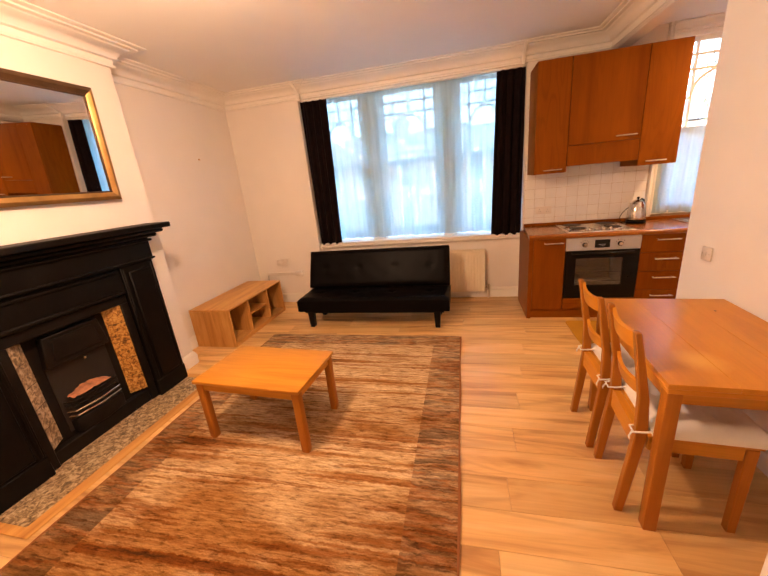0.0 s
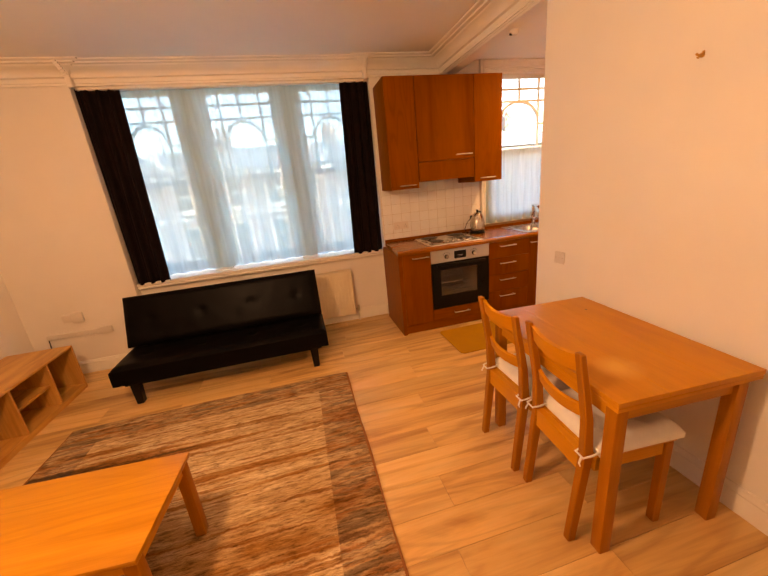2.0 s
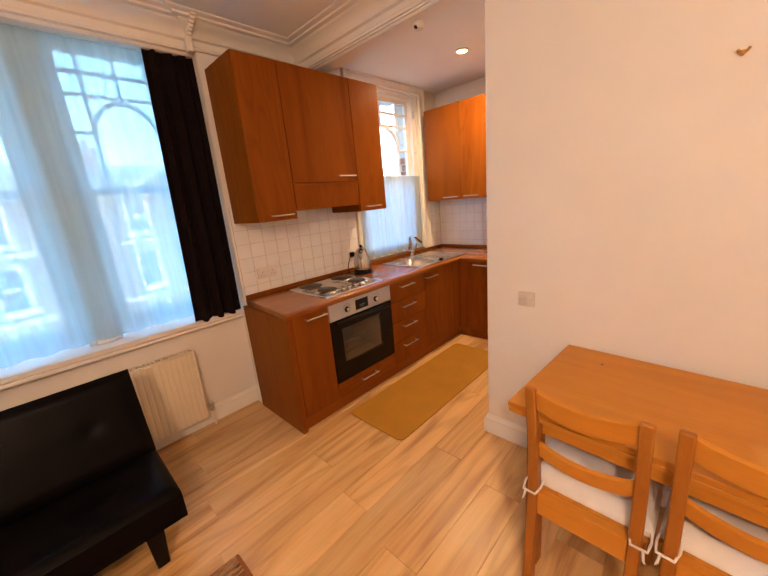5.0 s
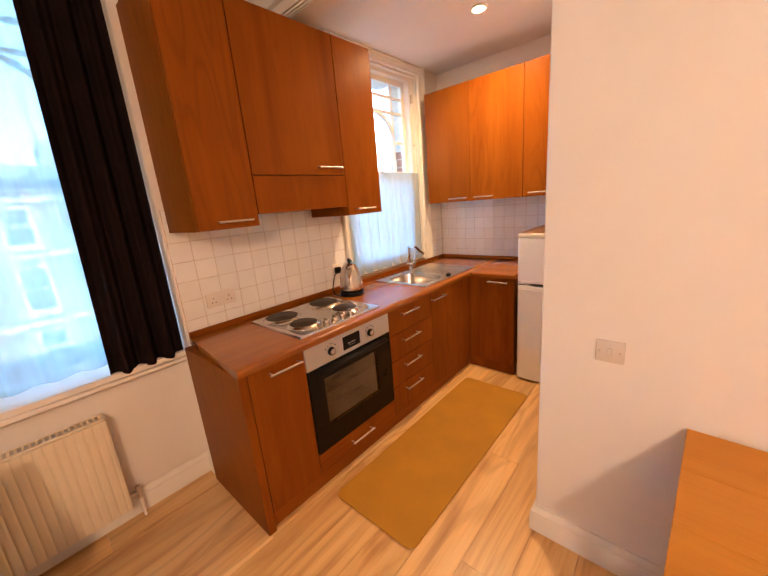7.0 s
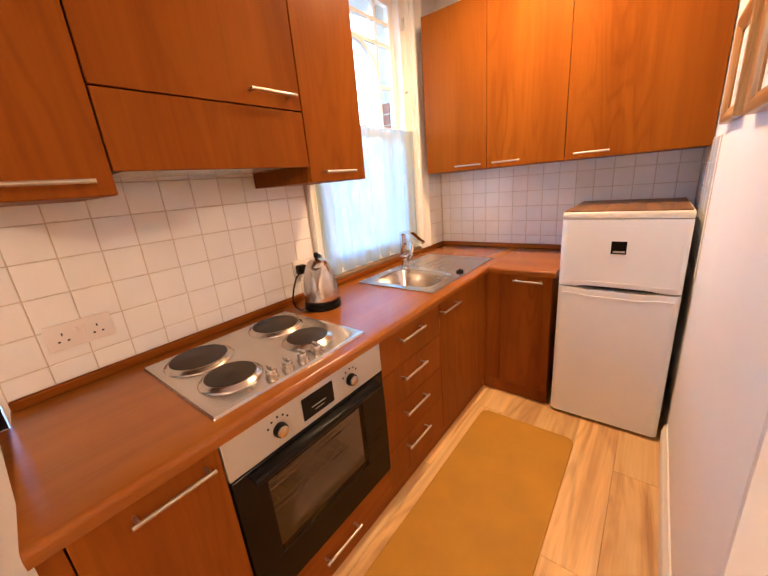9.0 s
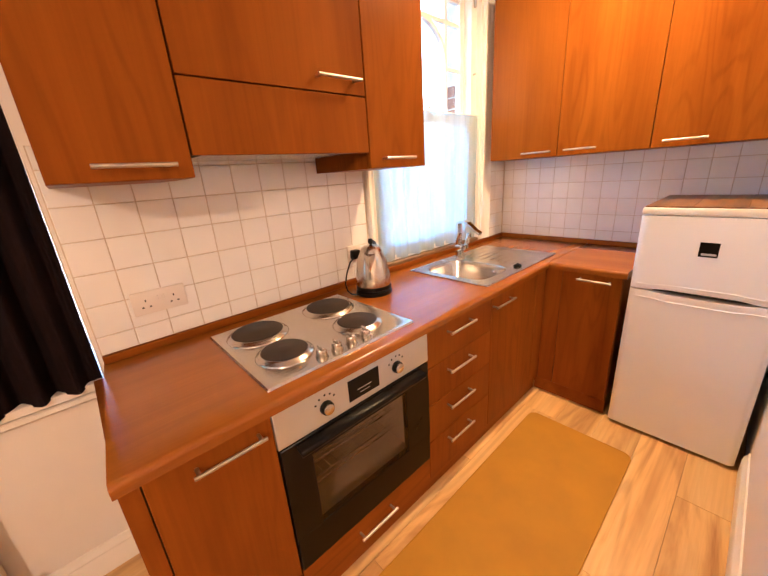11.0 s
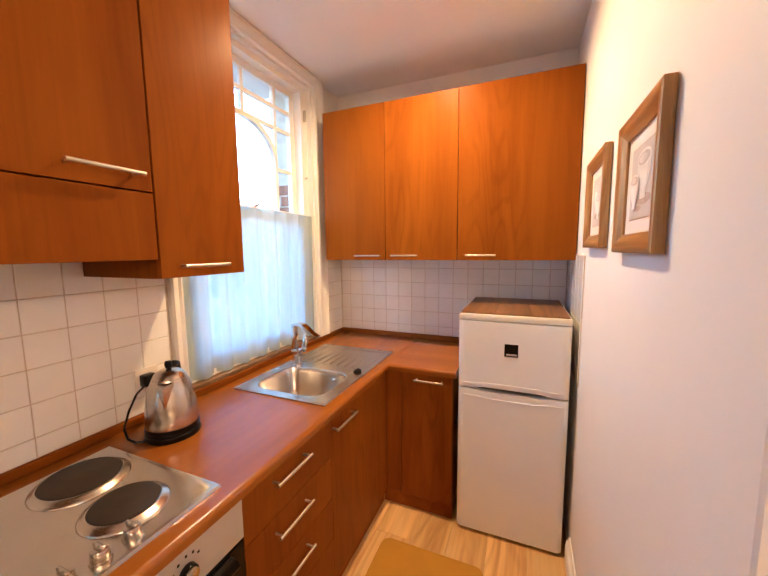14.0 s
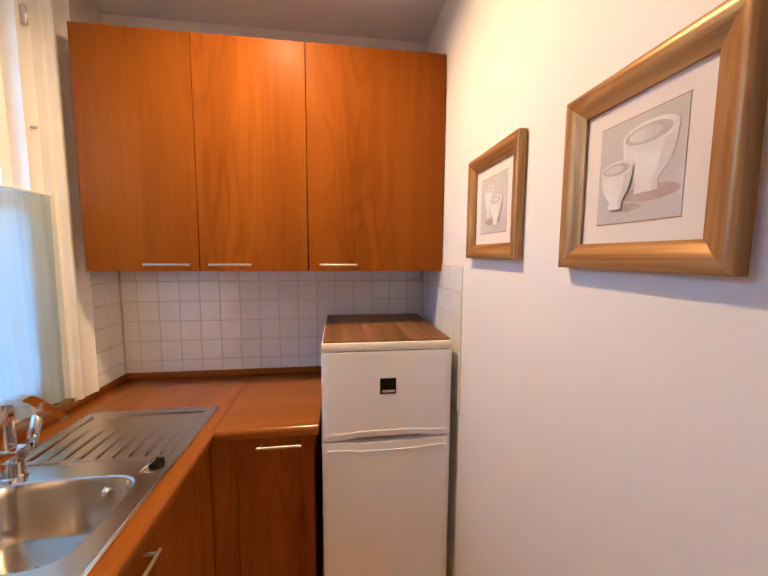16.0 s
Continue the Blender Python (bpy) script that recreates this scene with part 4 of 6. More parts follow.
def sofa():
    x0, x1, yf, h = -0.965, 0.725, 3.27, 0.355
    s = thing("sofa_bed", ((x0 + x1) / 2, 3.6, 0), "armless black faux leather sofa bed with buttoned back", "sofa")
    tuft = [x0 + 0.21 + k * 0.423 for k in range(4)]
    part("seat", cushion_slab(x0, x1, yf, 3.76, 0.20, h, [(t, 3.50) for t in tuft], 0.014, 0.03), LEATHER, s)
    back = cushion_slab(x0 + 0.005, x1 - 0.005, 0.0, 0.445, 0.0, 0.115, [(t, 0.23) for t in tuft], 0.006, 0.025)
    tilt = Matrix.Translation((0, 3.72, 0.335)) @ Matrix.Rotation(radians(67), 4, "X")
    part("backrest", moved(back, tilt), LEATHER, s)
    for x in (x0 + 0.10, x1 - 0.16):
        for y in (yf + 0.03, 3.66):
            part("leg", prism([(x - 0.006, 0.20), (x + 0.066, 0.20), (x + 0.055, 0.0), (x + 0.005, 0.0)], "y", y, y + 0.06, 0.004), BLACKPLASTIC, s)
    part("frame_rail", join(bx(x0 + 0.06, yf + 0.04, 0.170, x1 - 0.06, yf + 0.08, 0.199), bx(x0 + 0.06, 3.66, 0.170, x1 - 0.06, 3.70, 0.199)), BLACKPLASTIC, s)


sofa()


def dining_table():
    x0, x1, y0, y1, h = 1.619, 2.261, 1.231, 2.151, 0.727
    t = thing("dining_table", ((x0 + x1) / 2, (y0 + y1) / 2, 0), "beech veneer extending dining table against the wall", "table")
    for k in range(3):
        a = x0 + (x1 - x0) * k / 3
        part("top_board", bx(a, y0, h - 0.0215, a + (x1 - x0) / 3 - 0.0004, y1, h, 0.0012), BEECH_TOP, t)
    part("extension_leaf", bx(x0 + 0.002, y0 + 0.002, h - 0.043, x1 - 0.002, y1 - 0.002, h - 0.0245, 0.002), BEECH, t)
    ya, yb = y0 + 0.005, y1 - 0.075
    for lx, sx in ((x0 + 0.004, 1), (x1 - 0.058, -1)):
        for ly, sy in ((ya, 1), (yb, -1)):
            a, b = sorted((lx, lx + sx * 0.050))
            c, d = sorted((ly, ly + sy * 0.050))
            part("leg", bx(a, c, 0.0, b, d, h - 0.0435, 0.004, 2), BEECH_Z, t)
    for yy in (ya + 0.015, yb - 0.035):
        part("apron", bx(x0 + 0.055, yy, h - 0.095, x1 - 0.109, yy + 0.02, h - 0.0435, 0.002), BEECH_X, t)
    for xx in (x0 + 0.018, x1 - 0.092):
        part("apron", bx(xx, ya + 0.051, h - 0.095, xx + 0.02, yb - 0.051, h - 0.0435, 0.002), BEECH, t)
    part("screw_plug", cyl((2.127, 1.967, h - 0.002), (2.127, 1.967, h + 0.0006), 0.006, seg=10), GILT_DARK, t)
    t.rotation_euler = (0, 0, radians(-3.2))


heat_mark(BEECH_TOP, (-0.14, -0.27, 0.727), 0.075)
dining_table()


def chair(yc):
    """Ladder-back chair facing +x, back legs at x = 1.55."""
    c = thing("dining_chair", (1.75, yc, 0), "stained beech ladder-back dining chair with tie-on cushion", "chair", "chairs at the dining table")
    hb, hf = 0.170, 0.185
    for s in (-1, 1):
        y = yc + s * (hb - 0.017)
        side = [(1.535, 0.0), (1.570, 0.0), (1.617, 0.43), (1.602, 0.60), (1.544, 0.890), (1.520, 0.890), (1.566, 0.60), (1.572, 0.43)]
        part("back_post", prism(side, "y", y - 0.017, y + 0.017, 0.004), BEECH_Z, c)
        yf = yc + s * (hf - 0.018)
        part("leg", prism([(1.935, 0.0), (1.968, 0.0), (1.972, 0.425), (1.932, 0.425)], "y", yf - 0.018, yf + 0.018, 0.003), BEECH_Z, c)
        part("side_rail", bx(1.617, yf - 0.011, 0.365, 1.931, yf + 0.011, 0.425, 0.002), BEECH_X, c)
    part("front_rail", bx(1.944, yc - hf + 0.0365, 0.365, 1.964, yc + hf - 0.0365, 0.425, 0.002), BEECH, c)
    part("back_rail", bx(1.576, yc - hb + 0.0345, 0.348, 1.611, yc + hb - 0.0345, 0.4395, 0.002), BEECH, c)
    part("seat", bx(1.612, yc - hf, 0.4255, 1.985, yc + hf, 0.440, 0.005, 2), BEECH_X, c)

    def slat(z0, z1, xb):
        def f(u, v):
            y = yc + (u - 0.5) * 2 * (hb - 0.0345)
            z = z0 + (z1 - z0) * v
            return (xb - 0.18 * (z - z0) - 0.020 * (1 - (2 * u - 1) ** 2) + 0.010, y, z - 0.012 * (1 - (2 * u - 1) ** 2))
        return thicken(sheet(16, 3, f), 0.016)
    part("top_slat", slat(0.808, 0.878, 1.553), BEECH, c)
    part("middle_slat", slat(0.600, 0.655, 1.590), BEECH, c)
    return c


def cushion(yc, flip):
    t = thing("seat_cushion", (1.80, yc, 0.441), "thin white buttoned cotton seat cushion with ties", "cushion", "cushions on the dining chairs")
    tf = [(1.80 + a, yc + b) for a in (-0.09, 0.09) for b in (-0.08, 0.08)]
    part("pad", cushion_slab(1.625, 2.010, yc - 0.190, yc + 0.188, 0.4415, 0.506, tf, 0.034, 0.042, 44, 44), CUSHION, t)
    for s in (-1, 1):
        y = yc + s * 0.161
        part("tie", tube([(1.628, y - s * 0.026, 0.462), (1.622, y + s * 0.024, 0.462), (1.59, y + s * 0.027, 0.458), (1.556, y + s * 0.022, 0.452), (1.557, y - s * 0.020, 0.450), (1.59, y - s * 0.027, 0.455), (1.628, y - s * 0.028, 0.463)], 0.0042, 8), CUSHION, t)
        part("tie_end", tube([(1.556, y + s * 0.012, 0.450), (1.545, y + s * 0.016, 0.425), (1.548, y + s * 0.020, 0.395 + 0.02 * flip)], [0.004, 0.0038, 0.0025], 8), CUSHION, t)
    return t


first_chair = chair(1.488)
copy_thing(first_chair, pose(1.742, 1.884, 0, 0, 0, -1))
first_cushion = cushion(1.485, 1)
copy_thing(first_cushion, pose(1.792, 1.880, 0.441, 0, 0, -1))
first_chair.matrix_basis = pose(1.745, 1.488, 0, 0, 0, -4)
first_cushion.matrix_basis = pose(1.795, 1.484, 0.441, 0, 0, -4)


def radiator():
    x0, x1, z0, z1, y = 0.05, 1.125, 0.10, 0.615, NORTH + 0.10
    r = thing("radiator", ((x0 + x1) / 2, y, z0), "cream enamelled panel radiator under the window", "radiator")
    n = int((x1 - x0) / 0.033)

    def f(u, v):
        k = u * n
        ridge = 0.007 * min(1.0, abs((k % 1.0) - 0.5) * 4.0) if 0.04 < v < 0.96 else 0.007
        return (x0 + (x1 - x0) * u, y - 0.075 - ridge, z0 + (z1 - z0) * v)
    part("panel", thicken(sheet(n * 8, 14, f), 0.012), RADPAINT, r)
    part("side_cover", bx(x0 - 0.006, y - 0.084, z0, x0 - 0.001, y - 0.02, z1, 0.002), RADPAINT, r)
    part("side_cover", bx(x1 + 0.001, y - 0.084, z0, x1 + 0.006, y - 0.02, z1, 0.002), RADPAINT, r)
    grille = [bx(x0, y - 0.088, z1 + 0.001, x1, y - 0.080, z1 + 0.012, 0.002), bx(x0, y - 0.026, z1 + 0.001, x1, y - 0.020, z1 + 0.012, 0.002)]
    grille += [bx(x0 + k * 0.0215 + 0.004, y - 0.080, z1 + 0.004, x0 + k * 0.0215 + 0.012, y - 0.026, z1 + 0.010) for k in range(int((x1 - x0) / 0.0215))]
    part("top_grille", join(*grille), RADPAINT, r)
    part("bracket", bx(x0 + 0.1, y - 0.061, z0 + 0.05, x0 + 0.14, y, z1 - 0.05), RADPAINT, r)
    part("bracket", bx(x1 - 0.14, y - 0.061, z0 + 0.05, x1 - 0.1, y, z1 - 0.05), RADPAINT, r)
    part("valve", join(cyl((x1 + 0.006, y - 0.055, z0 + 0.045), (x1 + 0.045, y - 0.055, z0 + 0.045), 0.010), cyl((x1 + 0.045, y - 0.055, z0 + 0.015), (x1 + 0.045, y - 0.055, z0 + 0.085), 0.013, bevel=0.003)), NICKEL, r)
    part("pipe", tube([(x1 + 0.045, y - 0.055, z0 + 0.02), (x1 + 0.045, y - 0.055, 0.0)], 0.0075), TRIM, r)


radiator()


# ---- wall fittings ----
def light_switch():
    s = thing("light_switch", (EAST, 2.355, 0.895), "white plastic light switch plate on the partition wall", "switch")
    part("plate", bx(EAST - 0.009, 2.312, 0.895, EAST, 2.398, 0.975, 0.003, 2), PLASTIC, s)
    part("rocker", bx(EAST - 0.014, 2.348, 0.922, EAST - 0.0092, 2.363, 0.950, 0.002), PLASTIC, s)
    for y in (2.325, 2.386):
        part("screw", cyl((EAST - 0.011, y, 0.935), (EAST - 0.009, y, 0.935), 0.0035, seg=10), NICKEL, s)


light_switch()


def brass_hook(loc, way, size, label):
    h = thing("wall_hook", loc, label, "hook", "wall hooks")
    o = Vector(loc)
    w = Vector(way)
    side = w.cross(Vector((0, 0, 1)))
    part("backplate", cyl(o, o + w * 0.006, 0.016 * size, seg=14), BRASS, h)
    part("stem", tube([o + w * 0.006, o + w * 0.03 * size, o + w * 0.035 * size + Vector((0, 0, -0.02 * size)), o + w * 0.05 * size + Vector((0, 0, -0.015 * size))], 0.005 * size), BRASS, h)
    for s in (-1, 1):
        part("arm", tube([o + w * 0.008 + side * 0.006 * s, o + w * 0.025 * size + side * 0.022 * s * size + Vector((0, 0, 0.006)), o + w * 0.03 * size + side * 0.026 * s * size + Vector((0, 0, 0.016 * size))], 0.008 * size), BRASS, h)


brass_hook((EAST, 1.660, 1.89), (-1, 0, 0), 0.55, "old brass wall light fitting stub on the partition")
brass_hook((WEST, 3.50, 1.94), (1, 0, 0), 0.4, "small brass picture hook on the wall")


def thermostat():
    t = thing("wall_box", (-1.56, NORTH, 0.54), "two small white plastic telephone and aerial boxes", "wall socket")
    part("box", bx(-1.66, NORTH - 0.022, 0.545, -1.585, NORTH, 0.615, 0.004, 2), PLASTIC, t)
    part("box", bx(-1.583, NORTH - 0.028, 0.535, -1.49, NORTH, 0.632, 0.004, 2), PLASTIC, t)


thermostat()
rw = thing("cable_trunking", (-1.55, NORTH, 0.40), "white plastic cable trunking strip with junction box", "cable trunking")
part("trunk", bx(-1.84, NORTH - 0.020, 0.395, -1.395, NORTH, 0.440, 0.003), PLASTIC, rw)
part("junction_box", bx(-1.394, NORTH - 0.034, 0.385, -1.29, NORTH, 0.450, 0.004, 2), PLASTIC, rw)
part("cable", tube([(-1.83, NORTH - 0.012, 0.395), (-1.835, NORTH - 0.014, 0.30), (-1.82, NORTH - 0.03, 0.14)], 0.004), BLACKPLASTIC, rw)

# ---- kitchen ----
FRONT, CT = 3.55, 0.88
DOOR = 0.018


def handle(owner, p0, p1, out, r=0.0055, dist=0.030):
    """A bar handle on two posts. out: the way off the door."""
    p0, p1, o = Vector(p0), Vector(p1), Vector(out)
    d = (p1 - p0).normalized()
    part("handle", join(tube([p0 + o * dist - d * 0.012, p1 + o * dist + d * 0.012], r, 10), tube([p0 - o * 0.001, p0 + o * dist], r * 0.9, 8), tube([p1 - o * 0.001, p1 + o * dist], r * 0.9, 8)), NICKEL, owner, "brushed nickel bar handle")


def base_unit(name, x0, x1, fronts, label):
    """A floor unit on the north run. fronts: (z0, z1, handle z or None)."""
    u = thing(name, ((x0 + x1) / 2, FRONT + 0.3, 0.10), label, "cabinet", "fitted kitchen units")
    part("body", bx(x0 + 0.001, FRONT + DOOR + 0.002, 0.10, x1 - 0.001, NORTH - 0.02, CT - (0.039 if name != "sink_cabinet" else 0.18)), CHERRY, u)
    for z0, z1, hz in fronts:
        d = part("drawer_front" if len(fronts) > 1 else "door", bx(x0 + 0.0015, FRONT, z0 + 0.0015, x1 - 0.0015, FRONT + DOOR, z1 - 0.0015, 0.0015), CHERRY, u)
        if hz:
            a, b = hz[1], hz[2]
            handle(d, (a, FRONT, hz[0]), (b, FRONT, hz[0]), (0, -1, 0))
    return u


base_unit("base_cabinet", 1.552, 1.845, [(0.10, 0.838, (0.797, 1.655, 1.805))], "cherry laminate base cabinet with one door")
drawers = [(0.668, 0.838), (0.485, 0.668), (0.300, 0.485), (0.10, 0.300)]
base_unit("drawer_unit", 2.485, 2.962, [(a, b, (hz, 2.615, 2.775)) for (a, b), hz in zip(drawers, (0.790, 0.610, 0.430, 0.250))], "cherry laminate unit of four drawers")
base_unit("sink_cabinet", 2.962, 3.450, [(0.10, 0.838, (0.786, 2.975, 3.135))], "cherry laminate cabinet under the sink")
corner = thing("corner_cabinet", (3.86, 3.35, 0.10), "cherry laminate corner base cabinet beside the fridge", "cabinet", "fitted kitchen units")
part("body", bx(3.592, 3.168, 0.10, KE - 0.02, FRONT + DOOR, CT - 0.039), CHERRY, corner)
dc = part("door", bx(3.572, 3.170, 0.1015, 3.590, 3.458, 0.8365, 0.0015), CHERRY, corner)
handle(dc, (3.572, 3.365, 0.808), (3.572, 3.225, 0.808), (-1, 0, 0))
part("corner_post", join(bx(3.4515, FRONT, 0.10, 3.5715, FRONT + DOOR, 0.838, 0.0015), bx(3.572, 3.460, 0.10, 3.590, FRONT - 0.0005, 0.838, 0.0015)), CHERRY, corner)
part("side_board", bx(1.512, FRONT + 0.002, 0.0, 1.5505, NORTH - 0.022, CT - 0.0385, 0.001), CHERRY, thing("end_panel", (1.54, 3.9, 0.0), "cherry laminate end panel of the kitchen run", "panel"))
solo("plinth", join(bx(1.552, FRONT + 0.030, 0.0, 3.59, FRONT + 0.046, 0.0985), bx(3.600, 3.168, 0.0, 3.616, FRONT + 0.029, 0.0985)), CHERRY_X, (2.5, FRONT + 0.03, 0.0), "cherry laminate plinth under the units", "plinth")


def skewed(bm):
    """The free end of the run is cut to meet the wall's corner, a little out of square."""
    for v in bm.verts:
        if v.co.x < 1.54:
            v.co.x += -0.022 + 0.045 * (v.co.y - 3.53) / 0.64
    return bm


def worktop():
    t = thing("worktop", (2.6, 3.85, CT - 0.038), "cherry laminate L-shaped worktop with rounded front edge", "worktop")
    r = 0.016

    def nose(front, back, flip=1):
        pts = [(back, CT - 0.038), (front + flip * 0.004, CT - 0.038)]
        pts += [(front + flip * (r - r * math.cos(a)), CT - r + r * math.sin(a)) for a in [radians(x) for x in (0, 20, 45, 70, 90)]]
        pts += [(back, CT)]
        return pts
    sx0, sx1, sy0, sy1 = 3.005, 3.325, 3.635, 4.025
    board = join(prism(nose(FRONT - 0.022, sy0), "x", 1.528, KE - 0.001), prism([(sy1, CT - 0.038), (NORTH - 0.001, CT - 0.038), (NORTH - 0.001, CT), (sy1, CT)], "x", 1.528, KE - 0.001),
                       bx(1.528, sy0, CT - 0.038, sx0, sy1, CT), bx(sx1, sy0, CT - 0.038, KE - 0.001, sy1, CT))
    part("board", skewed(board), TOP, t)
    part("return_board", prism(nose(3.550, KE - 0.0015, 1), "y", 3.148, FRONT - 0.0225), TOP_Y, t)
    part("upstand", join(bx(1.553, NORTH - 0.020, CT + 0.0005, KW_L - 0.02, NORTH - 0.0005, CT + 0.030, 0.003), bx(KW_L - 0.02, NORTH - 0.020, CT + 0.0005, KE - 0.0205, NORTH - 0.0005, CT + 0.030, 0.003)), CHERRY_X, t)
    part("upstand", bx(KE - 0.020, 3.148, CT + 0.0005, KE - 0.0005, NORTH - 0.0005, CT + 0.030, 0.003), TOP_Y, t)


worktop()


def oven():
    x0, x1, y = 1.8465, 2.4835, FRONT
    o = thing("oven", ((x0 + x1) / 2, y + 0.25, 0.225), "built-in electric oven with steel panel and black glass door", "oven")
    cx0, cx1, cz0, cz1 = 1.915, 2.415, 0.300, 0.675
    part("body", join(bx(x0 + 0.01, y + 0.022, 0.225, x1 - 0.01, NORTH - 0.05, cz0), bx(x0 + 0.01, y + 0.022, cz1, x1 - 0.01, NORTH - 0.05, 0.838), bx(x0 + 0.01, y + 0.022, cz0, cx0, NORTH - 0.05, cz1), bx(cx1, y + 0.022, cz0, x1 - 0.01, NORTH - 0.05, cz1), bx(cx0, 4.00, cz0, cx1, NORTH - 0.05, cz1)), OVENCAVITY, o, "grey enamel oven cavity")
    part("control_panel", bx(x0, y - 0.004, 0.712, x1, y + 0.020, 0.836, 0.002), GREYMETAL, o, "brushed steel control panel")
    part("display", bx(2.095, y - 0.0065, 0.735, 2.225, y - 0.0045, 0.812, 0.0008), BLACKPLASTIC, o, "black clock display")
    part("display_mark", join(bx(2.13, y - 0.0072, 0.765, 2.19, y - 0.0066, 0.768), bx(2.14, y - 0.0072, 0.752, 2.18, y - 0.0066, 0.754)), GREYMETAL, o)
    for x in (2.010, 2.310):
        k = part("knob", join(cyl((x, y - 0.004, 0.768), (x, y - 0.020, 0.768), 0.023, 0.021, 24, 0.002)), BLACKPLASTIC, o, "black rotary knob")
        part("knob_cap", cyl((x, y - 0.0202, 0.768), (x, y - 0.026, 0.768), 0.018, 0.017, 24, 0.001), STEEL, k)
        marks = [bx(x + dx - 0.003, y - 0.0050, 0.768 + dz - 0.003, x + dx + 0.003, y - 0.0042, 0.768 + dz + 0.003) for dx, dz in ((0.0, 0.042), (0.018, 0.038), (-0.020, 0.036), (0.032, 0.026), (-0.034, 0.022))]
        part("dial_mark", join(*marks), BLACKPLASTIC, o)
    wx0, wx1, wz0, wz1 = 1.942, 2.352, 0.362, 0.634
    d = part("door", join(bx(x0 + 0.002, y - 0.006, 0.227, x1 - 0.002, y + 0.018, wz0, 0.003), bx(x0 + 0.002, y - 0.006, wz1, x1 - 0.002, y + 0.018, 0.709, 0.003), bx(x0 + 0.002, y - 0.0055, wz0 - 0.003, wx0, y + 0.018, wz1 + 0.003), bx(wx1, y - 0.0055, wz0 - 0.003, x1 - 0.002, y + 0.018, wz1 + 0.003)), BLACKPLASTIC, o, "black glass oven door")
    pane = part("window", bx(wx0 - 0.002, y - 0.004, wz0 - 0.002, wx1 + 0.002, y + 0.001, wz1 + 0.002), OVENGLASS, d, "tinted glass window")
    pane.visible_shadow = False
    for z in (0.452, 0.357):
        part("rack", join(tube([(cx0 + 0.002, 3.690, z), (cx1 - 0.002, 3.690, z)], 0.0032, 6), tube([(cx0 + 0.002, 3.715, z - 0.002), (cx1 - 0.002, 3.715, z - 0.002)], 0.0022, 6), tube([(cx0 + 0.002, 3.96, z), (cx1 - 0.002, 3.96, z)], 0.003, 6), *[tube([(cx0 + 0.03 + k * 0.036, 3.69, z), (cx0 + 0.03 + k * 0.036, 3.96, z)], 0.0013, 5) for k in range(13)]), CHROME, o, "chrome wire oven rack")
    part("door_handle", join(prism([(y - 0.006, 0.700), (y - 0.034, 0.694), (y - 0.040, 0.682), (y - 0.034, 0.672), (y - 0.030, 0.680), (y - 0.006, 0.688)], "x", x0 + 0.05, x1 - 0.05, 0.002)), BLACKPLASTIC, d)


OVENGLASS = pane_mat("oven_tinted_glass", (0.74, 0.67, 0.60), 0.06)
OVENCAVITY = plain("grey_enamel_cavity", (0.52, 0.49, 0.46), 0.35, 0.0, 0.1, 6, 0.05)
oven()
od = thing("drawer_cabinet", (2.165, FRONT + 0.1, 0.10), "cherry laminate drawer front below the oven", "cabinet", "fitted kitchen units")
odf = part("drawer_front", bx(1.848, FRONT, 0.1015, 2.482, FRONT + DOOR, 0.222, 0.0015), CHERRY_X, od)
part("body", bx(1.86, FRONT + DOOR + 0.002, 0.10, 2.47, NORTH - 0.05, 0.222), CHERRY, od)
handle(odf, (2.080, FRONT, 0.165), (2.235, FRONT, 0.165), (0, -1, 0))


# wall units
def wall_unit(name, x0, x1, z0, z1, hx, label):
    u = thing(name, ((x0 + x1) / 2, 4.0, z0), label, "wall cabinet", "fitted kitchen wall cabinets")
    part("body", bx(x0 + 0.0005, 3.806, z0, x1 - 0.0005, NORTH - 0.006, z1), CHERRY, u)
    d = part("door", bx(x0 + 0.0015, 3.785, z0 + 0.001, x1 - 0.0015, 3.8035, z1 - 0.001, 0.0015), CHERRY, u)
    handle(d, (hx[0], 3.785, hx[2]), (hx[1], 3.785, hx[2]), (0, -1, 0))
    return u


wall_unit("wall_cabinet", 1.572, 1.863, 1.445, 2.432, (1.665, 1.808, 1.478), "cherry laminate wall cabinet with one door")
wall_unit("hood_cabinet", 1.865, 2.467, 1.684, 2.432, (2.272, 2.418, 1.725), "cherry laminate flap cabinet above the cooker hood")
wall_unit("wall_cabinet", 2.469, 2.780, 1.445, 2.432, (2.535, 2.675, 1.480), "narrow cherry laminate wall cabinet with one door")
hood = thing("cooker_hood", (2.166, 4.0, 1.445), "integrated cooker hood with cherry laminate fascia", "cooker hood")
part("fascia", bx(1.8665, 3.785, 1.500, 2.4655, 3.8035, 1.681, 0.0015), CHERRY, hood)
part("hood_body", bx(1.870, 3.806, 1.508, 2.462, 4.10, 1.681), BLACKPLASTIC, hood)
part("filter", bx(1.90, 3.83, 1.502, 2.43, 4.07, 1.5075, 0.001), STEEL, hood, "steel mesh grease filter")
wr = [(3.648, 4.085, (3.690, 3.842)), (3.198, 3.648, (3.445, 3.590)), (2.588, 3.198, (2.995, 3.136))]
